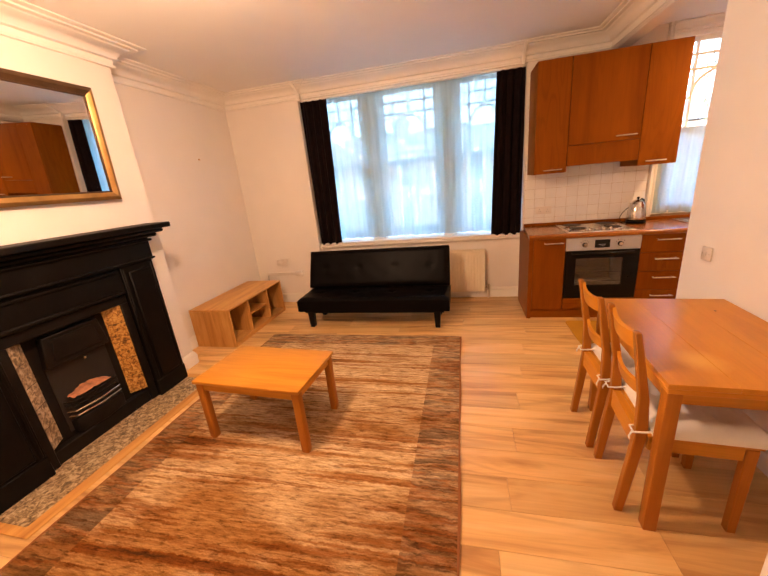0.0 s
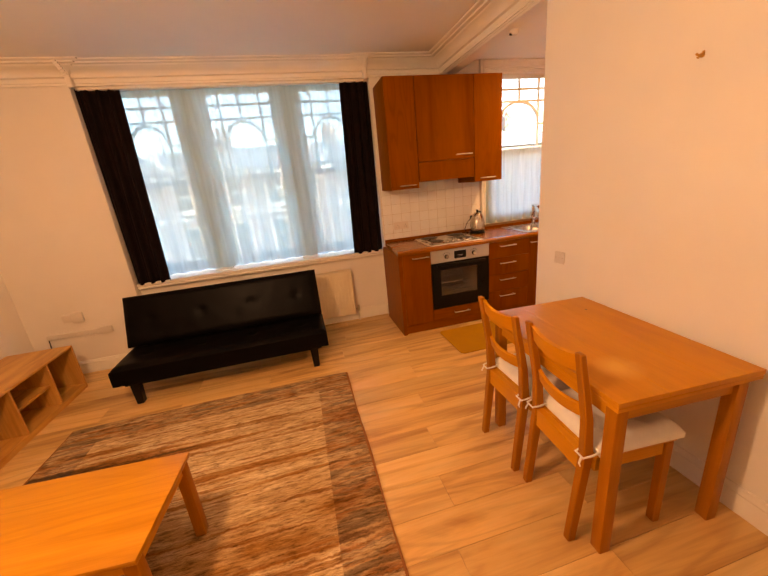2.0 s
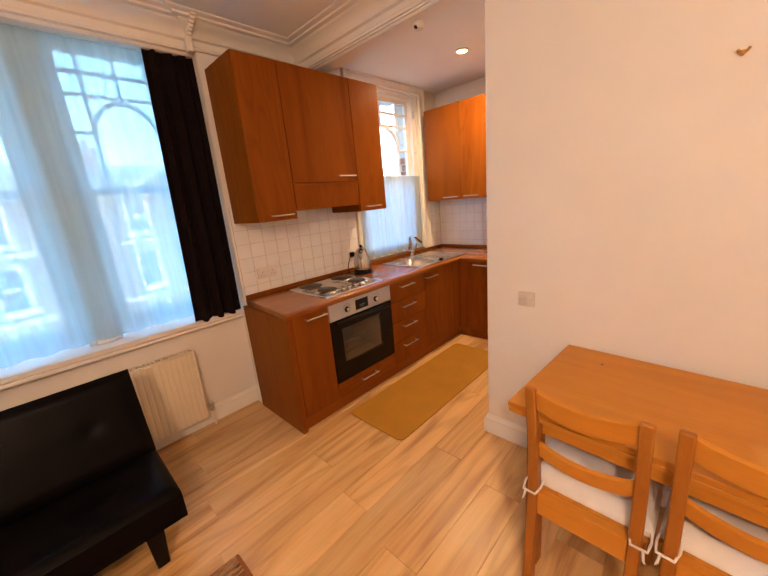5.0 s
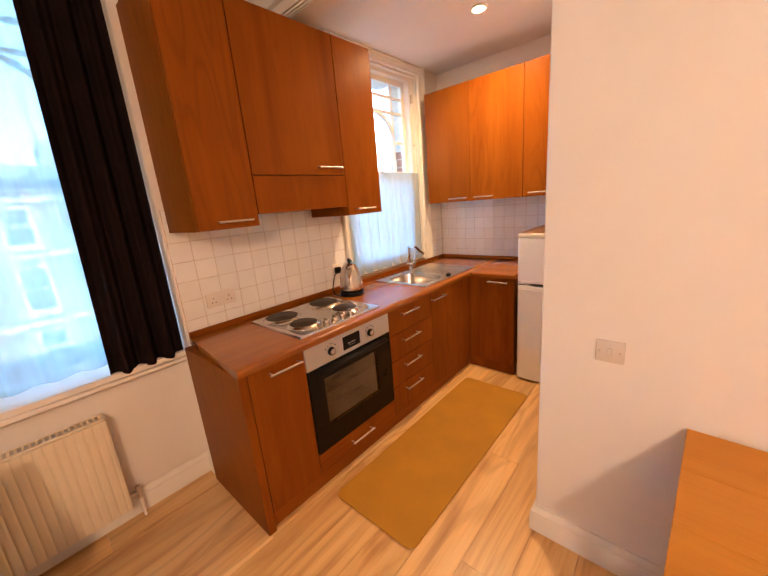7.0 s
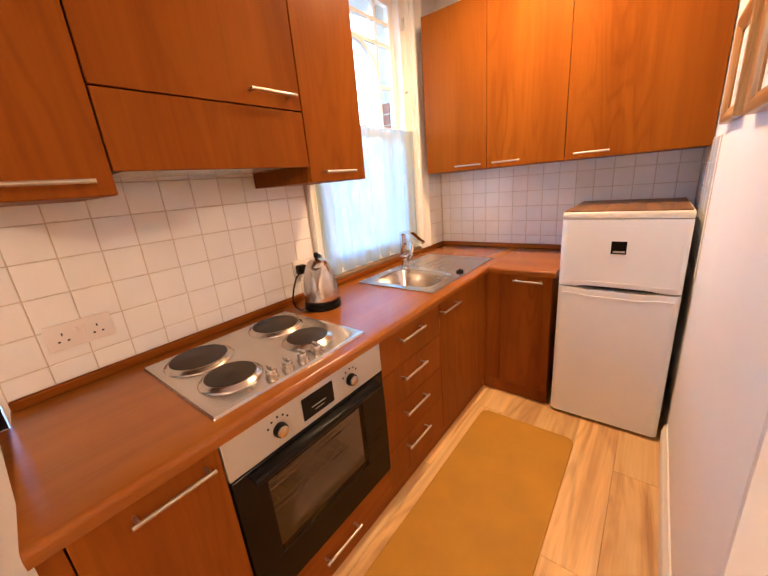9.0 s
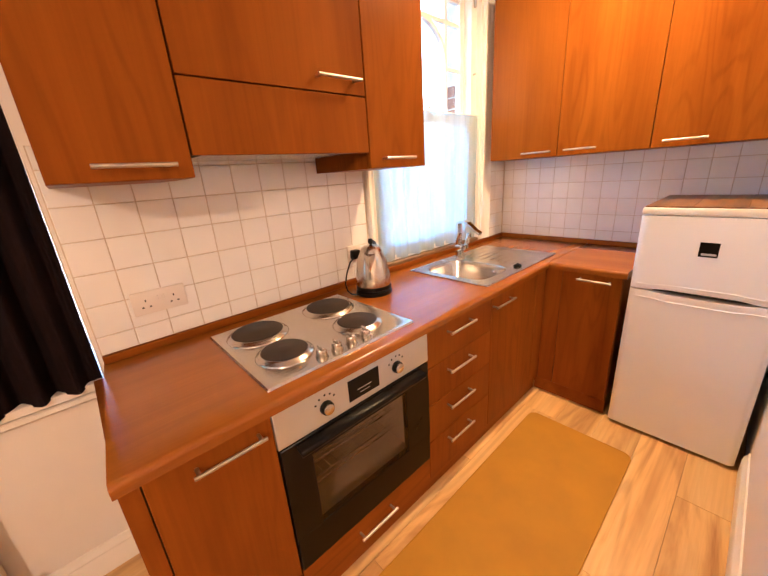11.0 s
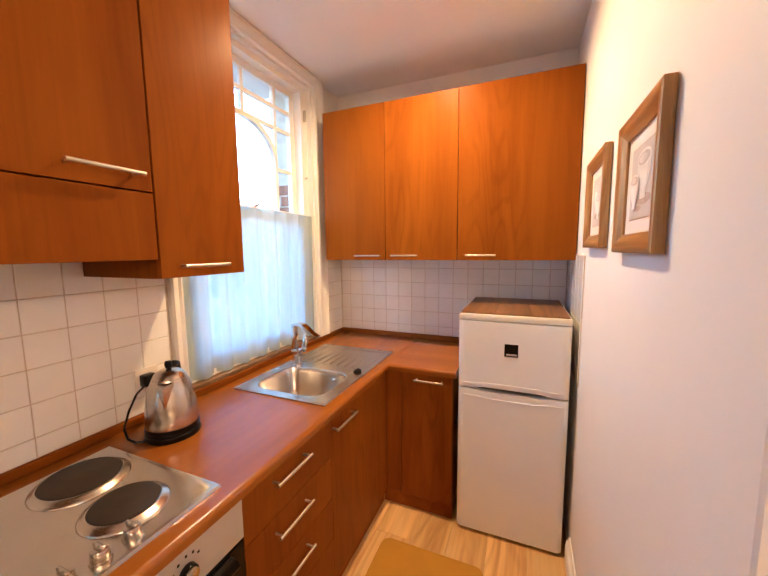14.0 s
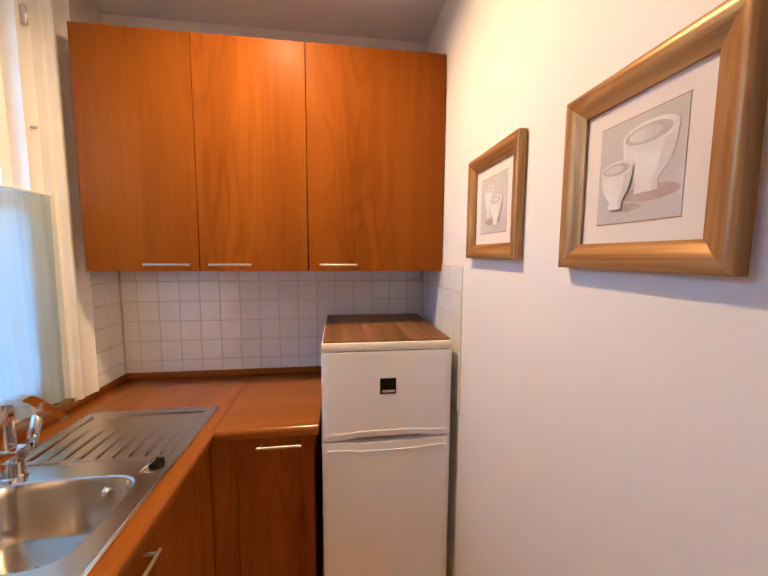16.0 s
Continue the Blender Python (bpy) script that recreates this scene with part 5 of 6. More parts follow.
for k, (y0, y1, hy) in enumerate(wr):
    u = thing("wall_cabinet", (4.0, (y0 + y1) / 2, 1.458), "cherry laminate wall cabinet over the corner worktop" if k < 2 else "wide cherry laminate wall cabinet over the fridge", "wall cabinet", "fitted kitchen wall cabinets")
    part("body", bx(3.836, y0 + 0.0005, 1.458, KE - 0.006, y1 - 0.0005, 2.411), CHERRY, u)
    d = part("door", bx(3.815, y0 + 0.0015, 1.459, 3.8335, y1 - 0.0015, 2.410, 0.0015), CHERRY, u)
    handle(d, (3.815, hy[0], 1.487), (3.815, hy[1], 1.487), (-1, 0, 0))


def hob():
    x0, x1, y0, y1, z = 1.862, 2.450, 3.582, 4.078, CT
    h = thing("hob", ((x0 + x1) / 2, (y0 + y1) / 2, z), "stainless steel electric hob with four solid plates", "hob")

    def f(u, v):
        e = min(min(u, 1 - u) * (x1 - x0), min(v, 1 - v) * (y1 - y0))
        return (x0 + (x1 - x0) * u, y0 + (y1 - y0) * v, z + (0.001 if e < 0.001 else 0.009 if e < 0.02 else 0.0065))
    us = sorted({0, 0.006, 0.02, 0.034, 0.05, 0.5, 0.95, 0.966, 0.98, 0.994, 1})
    bm = bmesh.new()
    g = [[bm.verts.new(f(u, v)) for v in us] for u in us]
    for i in range(len(us) - 1):
        for j in range(len(us) - 1):
            bm.faces.new((g[i][j], g[i + 1][j], g[i + 1][j + 1], g[i][j + 1]))
    part("tray", thicken(bm, 0.004), STEEL, h)
    for cx, cy, r in ((1.998, 3.955, 0.091), (1.996, 3.740, 0.075), (2.314, 3.957, 0.091), (2.299, 3.738, 0.075)):
        p = part("hotplate", lathe([(0.001, 0.0245), (r * 0.30, 0.0245), (r * 0.33, 0.0235), (r - 0.006, 0.0235), (r - 0.001, 0.0215), (r, 0.006)], (cx, cy, z), 36), HOTPLATE, h, "dark cast-iron hotplate")
        part("ring", lathe([(r + 0.0005, 0.006), (r + 0.001, 0.0200), (r + 0.004, 0.0195), (r + 0.008, 0.0150), (r + 0.016, 0.0115), (r + 0.020, 0.0078), (r + 0.0205, 0.0062)], (cx, cy, z), 48), STEEL, p, "polished steel ring")
    for x in (2.068, 2.127, 2.187, 2.250):
        k = part("knob", join(cyl((x, 3.630, z + 0.007), (x, 3.630, z + 0.012), 0.0205, seg=20), cyl((x, 3.630, z + 0.012), (x, 3.630, z + 0.031), 0.0180, 0.0160, 20, 0.002)), STEEL, h, "silver control knob")
        part("knob_grip", bx(x - 0.004, 3.612, z + 0.0305, x + 0.004, 3.648, z + 0.040, 0.002), STEEL, k)
    part("warning_dot", cyl((1.985, 3.622, z + 0.0066), (1.985, 3.622, z + 0.0075), 0.004, seg=10), BRASS, h)


hob()


def kettle():
    c = (2.596, 3.975, CT)
    k = thing("kettle", c, "brushed steel jug kettle on a black base", "kettle")
    part("base", lathe([(0.001, 0.0), (0.080, 0.0), (0.082, 0.006), (0.080, 0.018), (0.074, 0.022), (0.001, 0.022)], c), BLACKPLASTIC, k)
    part("body", lathe([(0.001, 0.0225), (0.073, 0.0225), (0.077, 0.035), (0.0772, 0.060), (0.0755, 0.090), (0.0715, 0.122), (0.0655, 0.152), (0.0575, 0.178), (0.0505, 0.194), (0.0495, 0.197), (0.001, 0.197)], c, 40), STEEL, k)
    part("band", lathe([(0.0745, 0.024), (0.0785, 0.026), (0.0785, 0.040), (0.0768, 0.042)], c, 40), BLACKPLASTIC, k)
    part("lid", lathe([(0.001, 0.1975), (0.0485, 0.1975), (0.043, 0.210), (0.028, 0.221), (0.001, 0.226)], c), STEEL, k)
    part("lid_knob", lathe([(0.001, 0.226), (0.009, 0.2275), (0.012, 0.240), (0.009, 0.250), (0.001, 0.252)], c, 16), BLACKPLASTIC, k)
    d = Vector((0.75, 0.66, 0)).normalized()
    cc = Vector(c)
    part("handle", tube([cc + d * 0.040 + Vector((0, 0, 0.212)), cc + d * 0.062 + Vector((0, 0, 0.222)), cc + d * 0.092 + Vector((0, 0, 0.212)), cc + d * 0.112 + Vector((0, 0, 0.175)), cc + d * 0.114 + Vector((0, 0, 0.125)), cc + d * 0.104 + Vector((0, 0, 0.085)), cc + d * 0.082 + Vector((0, 0, 0.070))], [0.010, 0.012, 0.013, 0.0125, 0.012, 0.011, 0.010], 12), BLACKPLASTIC, k)
    s = -d
    part("spout", spout(cc, s), STEEL, k)


def spout(cc, s):
    """A folded pouring lip on the kettle's wall."""
    side = s.cross(Vector((0, 0, 1)))
    bm = bmesh.new()
    a = [bm.verts.new(cc + s * r + side * w + Vector((0, 0, z))) for r, w, z in ((0.050, -0.026, 0.192), (0.080, 0.0, 0.186), (0.050, 0.026, 0.192), (0.064, -0.014, 0.152), (0.078, 0.0, 0.142), (0.064, 0.014, 0.152), (0.0725, 0.0, 0.108))]
    for f in ((0, 1, 4, 3), (1, 2, 5, 4), (3, 4, 6), (4, 5, 6), (0, 2, 1)):
        bm.faces.new([a[i] for i in f])
    bmesh.ops.recalc_face_normals(bm, faces=bm.faces)
    return bm


kettle()
bpy.data.objects["kettle"].scale = (1.07, 1.07, 1.05)


def socket(x0, x1, z0, z1, y, label, double):
    s = thing("wall_socket", ((x0 + x1) / 2, y, z0), label, "socket", "kitchen sockets")
    part("plate", bx(x0, y - 0.010, z0, x1, y, z1, 0.003, 2), PLASTIC, s)
    cs = [x0 + (x1 - x0) * 0.24, x0 + (x1 - x0) * 0.76] if double else [(x0 + x1) / 2]
    zc = (z0 + z1) / 2 - 0.006
    for cx in cs:
        part("pin_hole", join(bx(cx - 0.002, y - 0.0112, zc + 0.010, cx + 0.002, y - 0.0101, zc + 0.018), bx(cx - 0.0145, y - 0.0112, zc - 0.011, cx - 0.008, y - 0.0101, zc - 0.006), bx(cx + 0.008, y - 0.0112, zc - 0.011, cx + 0.0145, y - 0.0101, zc - 0.006)), DARKSLOT, s)
    for cx in (((x0 + x1) / 2 - 0.009, (x0 + x1) / 2 + 0.009) if double else (x0 + 0.012,)):
        part("rocker", bx(cx - 0.005, y - 0.0145, zc + 0.008, cx + 0.005, y - 0.0102, zc + 0.026, 0.0015), PLASTIC, s)


socket(1.672, 1.838, 1.012, 1.094, NORTH - 0.006, "white plastic double wall socket on the tiles", True)
socket(2.590, 2.675, 1.000, 1.085, NORTH - 0.006, "white plastic wall socket behind the kettle", False)
kp = thing("kettle_plug", (2.60, NORTH - 0.03, 1.05), "black mains plug with a looping cable", "plug")
part("plug_body", bx(2.600, NORTH - 0.052, 1.020, 2.645, NORTH - 0.0175, 1.066, 0.006, 2), BLACKPLASTIC, kp)
part("cable", tube([(2.605, NORTH - 0.045, 1.03), (2.555, NORTH - 0.075, 1.02), (2.505, NORTH - 0.11, 0.985), (2.475, NORTH - 0.13, 0.94), (2.478, NORTH - 0.14, 0.905), (2.495, 4.02, 0.8865), (2.52, 3.99, 0.886)], 0.0038, 8), BLACKPLASTIC, kp)


def sink():
    x0, x1, y0, y1, z = 2.962, 3.762, 3.575, 4.078, CT
    s = thing("sink", ((x0 + x1) / 2, (y0 + y1) / 2, z), "stainless steel inset sink with ribbed drainer", "sink")
    bx0, bx1, by0, by1 = 3.012, 3.318, 3.640, 4.018
    n = 48

    def rrect(cx, cy, hx, hy, r, z):
        out = []
        for k in range(n):
            a = 2 * math.pi * k / n
            ca, sa = math.cos(a), math.sin(a)
            e = 5.0 if r else 24
            q = (abs(ca) ** e + abs(sa) ** e) ** (-1 / e)
            out.append(Vector((cx + hx * ca * q, cy + hy * sa * q, z)))
        return out
    cx, cy = (bx0 + bx1) / 2, (by0 + by1) / 2
    hx, hy = (bx1 - bx0) / 2, (by1 - by0) / 2
    bm = bmesh.new()
    rows = [rrect(cx, cy, hx + 0.004, hy + 0.004, 1, z + 0.006), rrect(cx, cy, hx - 0.001, hy - 0.001, 1, z + 0.003), rrect(cx, cy, hx - 0.008, hy - 0.008, 1, z - 0.02), rrect(cx, cy, hx - 0.016, hy - 0.016, 1, z - 0.12), rrect(cx, cy, hx - 0.030, hy - 0.030, 1, z - 0.146), rrect(cx, cy, hx - 0.07, hy - 0.09, 1, z - 0.152), rrect(cx, cy, 0.045, 0.045, 0, z - 0.155)]
    rows[-1] = [Vector((cx + 0.045 * math.cos(2 * math.pi * k / n), cy + 0.045 * math.sin(2 * math.pi * k / n), z - 0.156)) for k in range(n)]
    rings = [[bm.verts.new(p) for p in r] for r in rows]
    for a, b in zip(rings, rings[1:]):
        for k in range(n):
            bm.faces.new((a[k], a[(k + 1) % n], b[(k + 1) % n], b[k]))
    bm.faces.new(rings[-1])
    bmesh.ops.recalc_face_normals(bm, faces=bm.faces)
    part("bowl", bm, STEEL, s)
    # rim round the bowl: outer rectangle bridged to the bowl's lip
    bm = bmesh.new()
    lip = rrect(cx, cy, hx + 0.004, hy + 0.004, 1, z + 0.006)
    outer = []
    xr = 3.385
    for p in lip:
        d = p - Vector((cx, cy, p.z))
        k = min(((xr - cx) / d.x) if d.x > 1e-6 else 9e9, ((x0 + 0.012 - cx) / d.x) if d.x < -1e-6 else 9e9, ((y1 - 0.012 - cy) / d.y) if d.y > 1e-6 else 9e9, ((y0 + 0.012 - cy) / d.y) if d.y < -1e-6 else 9e9)
        outer.append(Vector((cx + d.x * k, cy + d.y * k, z + 0.006)))
    for cxn, cyn in ((xr, y1 - 0.012), (xr, y0 + 0.012), (x0 + 0.012, y1 - 0.012), (x0 + 0.012, y0 + 0.012)):
        i = min(range(n), key=lambda k: (outer[k].x - cxn) ** 2 + (outer[k].y - cyn) ** 2)
        outer[i] = Vector((cxn, cyn, z + 0.006))
    la, lb = [bm.verts.new(p) for p in lip], [bm.verts.new(p) for p in outer]
    for k in range(n):
        bm.faces.new((la[k], la[(k + 1) % n], lb[(k + 1) % n], lb[k]))
    bmesh.ops.recalc_face_normals(bm, faces=bm.faces)
    part("rim", join(bm, bx(x0, y0, z + 0.0004, x1, y0 + 0.0122, z + 0.0075, 0.003, 2), bx(x0, y1 - 0.0122, z + 0.0004, x1, y1, z + 0.0075, 0.003, 2), bx(x0, y0 + 0.012, z + 0.0004, x0 + 0.0122, y1 - 0.012, z + 0.0075, 0.003, 2), bx(x1 - 0.0122, y0 + 0.012, z + 0.0004, x1, y1 - 0.012, z + 0.0075, 0.003, 2)), STEEL, s)

    ribs = 8

    def f(u, v):
        x, y = 3.385 + (x1 - 0.012 - 3.385) * u, y0 + 0.012 + (y1 - y0 - 0.024) * v
        e = min(min(x - 3.40, x1 - 0.035 - x), min(y - y0 - 0.035, y1 - 0.035 - y))
        dip = 0.0055 * min(1, max(0, e / 0.012))
        k = (v * (y1 - y0 - 0.024) - 0.06) / 0.048
        rib = 0.0
        if 0 <= k <= ribs and 0.06 < u < 0.72 + 0.02 * math.sin(k):
            rib = 0.0042 * max(0, math.cos(2 * math.pi * (k - round(k)) * 1.6)) * min(1, (u - 0.06) / 0.08) * min(1, (0.74 - u) / 0.3)
        return (x, y, z + 0.006 - dip + rib)
    part("drainer", sheet(40, 130, f), STEEL, s)
    part("strainer", lathe([(0.001, -0.153), (0.012, -0.152), (0.014, -0.1545), (0.030, -0.1545), (0.034, -0.1505), (0.043, -0.1500), (0.046, -0.1525)], (cx, cy, z), 28), CHROME, s)
    part("strainer_hole", join(*[cyl((cx + 0.022 * math.cos(a), cy + 0.022 * math.sin(a), z - 0.1543), (cx + 0.022 * math.cos(a), cy + 0.022 * math.sin(a), z - 0.1536), 0.005, seg=8) for a in [k * math.pi / 3 for k in range(6)]]), DARKSLOT, s)
    part("overflow", cyl((bx1 - 0.006, cy - 0.09, z - 0.035), (bx1 - 0.022, cy - 0.09, z - 0.037), 0.014, 0.010, 16, 0.002), CHROME, s)
    part("plug", join(lathe([(0.001, 0.006), (0.022, 0.006), (0.021, 0.016), (0.012, 0.020), (0.001, 0.021)], (3.362, 3.628, z), 20), cyl((3.362, 3.628, z + 0.02), (3.362, 3.628, z + 0.027), 0.004)), BLACKPLASTIC, s, "black rubber sink plug")
    part("chain", tube([(bx1 - 0.020, cy - 0.09, z - 0.037), (bx1 - 0.030, cy - 0.105, z - 0.070), (bx1 - 0.026, cy - 0.125, z - 0.080), (bx1 - 0.016, cy - 0.150, z - 0.030), (bx1 + 0.010, cy - 0.175, z + 0.009), (3.350, 3.632, z + 0.022), (3.362, 3.628, z + 0.026)], 0.0016, 6), STEEL, s)


sink()


def tap():
    c = Vector((3.345, 4.000, CT + 0.006))
    t = thing("mixer_tap", tuple(c), "square chrome mixer tap with a curved flat spout", "tap")
    part("base", join(lathe([(0.001, 0.0), (0.026, 0.0), (0.026, 0.006), (0.022, 0.009), (0.021, 0.048), (0.001, 0.048)], c), bx(c.x - 0.020, c.y - 0.024, c.z + 0.046, c.x + 0.020, c.y + 0.020, c.z + 0.080, 0.004, 2)), CHROME, t)
    part("column", bx(c.x - 0.017, c.y - 0.002, c.z + 0.078, c.x + 0.017, c.y + 0.020, c.z + 0.196, 0.004, 2), CHROME, t)

    def f(u, v):
        return (c.x - 0.017 + 0.034 * v, c.y + 0.020 - 0.150 * u, c.z + 0.196 + 0.022 * math.sin(math.pi * min(1, 0.12 + u * 1.1)) - 0.040 * u * u)
    part("spout", thicken(sheet(16, 3, f), 0.014), CHROME, t)
    part("lever", join(bx(c.x + 0.021, c.y - 0.018, c.z + 0.055, c.x + 0.034, c.y + 0.004, c.z + 0.072, 0.003), moved(bx(-0.004, -0.014, 0.0, 0.004, 0.014, 0.085, 0.003, 2), pose(c.x + 0.040, c.y - 0.010, c.z + 0.055, 8, 10, 0))), CHROME, t)


tap()
bpy.data.objects["mixer_tap"].scale = (1.12, 1.12, 1.12)


def fridge():
    x0, x1, y0, y1 = 3.550, 4.150, 2.620, 3.135
    f = thing("fridge_freezer", ((x0 + x1) / 2, (y0 + y1) / 2, 0.0), "small white fridge freezer with two doors", "fridge")
    part("cabinet", bx(x0 + 0.052, y0 + 0.004, 0.028, x1, y1 - 0.004, 1.163, 0.004), ENAMEL, f)
    part("top_cover", bx(x0 + 0.004, y0, 1.1645, x1, y1, 1.197, 0.007, 2), CREAM, f, "cream plastic top cover")

    def door(z0, z1, notch, up):
        """A rounded door slab with a scooped grip along one edge."""
        ny, nz = 40, 10

        def g(u, v):
            y = y0 + (y1 - y0) * u
            z = z0 + (z1 - z0) * v
            e = min(u, 1 - u) * (y1 - y0)
            x = x0 + 0.016 * max(0, 1 - e / 0.022) ** 2
            if notch:
                k = 1 / (1 + math.exp(-(min(u, 1 - u) - 0.20) * 45))
                if up and v > 0.99:
                    z -= 0.009 * k
                if not up and v < 0.01:
                    z += 0.009 * k
            return (x, y, z)
        bm = sheet(ny, nz, g)
        r = bmesh.ops.extrude_edge_only(bm, edges=[e for e in bm.edges if e.is_boundary])
        for v in [q for q in r["geom"] if isinstance(q, bmesh.types.BMVert)]:
            v.co.x = x0 + 0.048
        bmesh.ops.holes_fill(bm, edges=[e for e in bm.edges if e.is_boundary], sides=0)
        bmesh.ops.recalc_face_normals(bm, faces=bm.faces)
        return bm
    fd = part("freezer_door", door(0.813, 1.160, True, False), ENAMEL, f)
    rd = part("fridge_door", door(0.020, 0.806, True, True), ENAMEL, f)
    for ow, z0, z1 in ((fd, 0.838, 0.842), (rd, 0.772, 0.776)):
        part("grip_moulding", tube([(x0 - 0.0005, y0 + 0.02 + (y1 - y0 - 0.04) * k / 24, (z0 if ow is fd else z1 - 0.004) + (0.007 if ow is fd else -0.008) * (1 / (1 + math.exp(-(min(k / 24, 1 - k / 24) - 0.20) * 40)))) for k in range(25)], 0.0020, 6), ENAMEL, ow)
    lg = part("badge", bx(x0 - 0.0025, 2.848, 0.993, x0 - 0.0002, 2.911, 1.056, 0.0006), BLACKPLASTIC, fd, "small square dark badge")
    part("badge_bar", bx(x0 - 0.0032, 2.853, 1.000, x0 - 0.0026, 2.902, 1.009), GREYMETAL, lg)
    part("gap_shadow", bx(x0 + 0.03, y0 + 0.01, 0.803, x0 + 0.05, y1 - 0.01, 0.815), DARKSLOT, f)
    for y in (y0 + 0.04, y1 - 0.04):
        part("foot", cyl((x0 + 0.08, y, 0.0), (x0 + 0.08, y, 0.027), 0.016), BLACKPLASTIC, f)
        part("foot", cyl((x1 - 0.06, y, 0.0), (x1 - 0.06, y, 0.027), 0.016), BLACKPLASTIC, f)
    part("kick_strip", bx(x0 + 0.03, y0 + 0.006, 0.012, x0 + 0.05, y1 - 0.006, 0.032), DARKSLOT, f)


fridge()
fb = thing("fridge_top_board", (3.87, 2.88, 1.197), "dark wood-grain mat lying on the fridge", "board")
for k in range(3):
    a = 2.630 + k * 0.1660
    part("strip", bx(3.562, a, 1.1975, 4.145, a + 0.1657, 1.2035, 0.001), BOARD, fb)


def picture(x0, x1, z0, z1, style):
    """A framed print on the wall that faces +y."""
    y = KS
    p = thing("framed_picture", ((x0 + x1) / 2, y, z0), "framed print of two pale cups in a gilt oak frame" if style else "framed print of a vase and cup, gilt oak frame", "picture", "kitchen pictures")
    w = 0.046
    prof = [(0, 0), (0, 0.022), (0.004, 0.024), (0.012, 0.024), (0.022, 0.022), (0.030, 0.018), (0.039, 0.013), (w, 0.011), (w, 0)]

    def bar(horizontal, pos, s):
        bm = bmesh.new()
        if horizontal:
            a = [bm.verts.new((x0 + o, y + 0.002 + d, pos + s * o)) for o, d in prof]
            b = [bm.verts.new((x1 - o, y + 0.002 + d, pos + s * o)) for o, d in prof]
        else:
            a = [bm.verts.new((pos + s * o, y + 0.002 + d, z0 + o)) for o, d in prof]
            b = [bm.verts.new((pos + s * o, y + 0.002 + d, z1 - o)) for o, d in prof]
        k = len(prof)
        for i in range(k):
            bm.faces.new((a[i], a[(i + 1) % k], b[(i + 1) % k], b[i]))
        bm.faces.new(a), bm.faces.new(b)
        bmesh.ops.recalc_face_normals(bm, faces=bm.faces)
        return bm
    part("frame_bar", bar(True, z0, 1), FRAMEWOOD, p)
    part("frame_bar", bar(True, z1, -1), FRAMEWOOD, p)
    part("frame_bar", bar(False, x0, 1), FRAMEWOOD_Z, p)
    part("frame_bar", bar(False, x1, -1), FRAMEWOOD_Z, p)
    part("mount", bx(x0 + w - 0.004, y + 0.003, z0 + w - 0.004, x1 - w + 0.004, y + 0.007, z1 - w + 0.004), MOUNT, p, "cream mount board")
    ax0, ax1, az0, az1 = x0 + w + 0.036, x1 - w - 0.036, z0 + w + 0.034, z1 - w - 0.034
    art = part("print", bx(ax0, y + 0.0072, az0, ax1, y + 0.0080, az1), PRINT, p, "grey-pink still-life print")
    for z in (az0 - 0.0015, az1):
        part("print_edge", bx(ax0 - 0.0015, y + 0.0072, z, ax1 + 0.0015, y + 0.0076, z + 0.0015), FRAMEWOOD, art)
    W, H = ax1 - ax0, az1 - az0

    def cup(cx, cz, rx, h, depth):
        """A flared footed cup painted flat on the print: body, shaded flank, rim and hollow."""
        side = ((1.0, 0.46), (0.94, 0.18), (0.76, -0.08), (0.46, -0.27), (0.38, -0.33), (0.45, -0.50))
        body = [(cx - rx * u, cz + h * v) for u, v in side] + [(cx + rx * u, cz + h * v) for u, v in reversed(side)]
        d = y + 0.0081 + depth
        part("painted_cup", prism(body, "y", d, d + 0.0003), CUPLIGHT, art)
        flank = [(cx - rx * u, cz + h * v) for u, v in side] + [(cx - rx * (u * 0.55 - 0.02), cz + h * v) for u, v in reversed(side)]
        part("painted_flank", prism(flank, "y", d + 0.0003, d + 0.0004), CUPMID, art)
        for nm, kx, kz, off, mat in (("painted_rim", 1.0, 0.40, 0.0, CUPLIGHT), ("painted_hollow", 0.84, 0.30, 0.06, CUPDARK), ("painted_hollow", 0.60, 0.20, 0.14, CUPMID)):
            oval = [(cx + rx * (off + kx * math.cos(2 * math.pi * k / 24)), cz + h * 0.46 + rx * kz * math.sin(2 * math.pi * k / 24)) for k in range(24)]
            d += 0.0003
            part(nm, prism(oval, "y", d + 0.0003, d + 0.0005), mat, art)

    def shade(cx, cz, rx, rz):
        part("painted_shadow", prism([(cx + rx * math.cos(2 * math.pi * k / 20), cz + rz * math.sin(2 * math.pi * k / 20)) for k in range(20)], "y", y + 0.00801, y + 0.00806), CUPSHADE, art)
    if style:
        shade(ax0 + 0.34 * W, az0 + 0.25 * H, 0.32 * W, 0.075 * H)
        shade(ax0 + 0.62 * W, az0 + 0.14 * H, 0.20 * W, 0.04 * H)
        cup(ax0 + 0.38 * W, az0 + 0.54 * H, 0.31 * W, 0.56 * H, 0.0)
        cup(ax1 - 0.26 * W, az0 + 0.35 * H, 0.21 * W, 0.42 * H, 0.002)
    else:
        shade(ax0 + 0.5 * W, az0 + 0.2 * H, 0.3 * W, 0.06 * H)
        cup(ax1 - 0.34 * W, az0 + 0.55 * H, 0.17 * W, 0.52 * H, 0.0)
        cup(ax0 + 0.36 * W, az0 + 0.36 * H, 0.22 * W, 0.44 * H, 0.002)


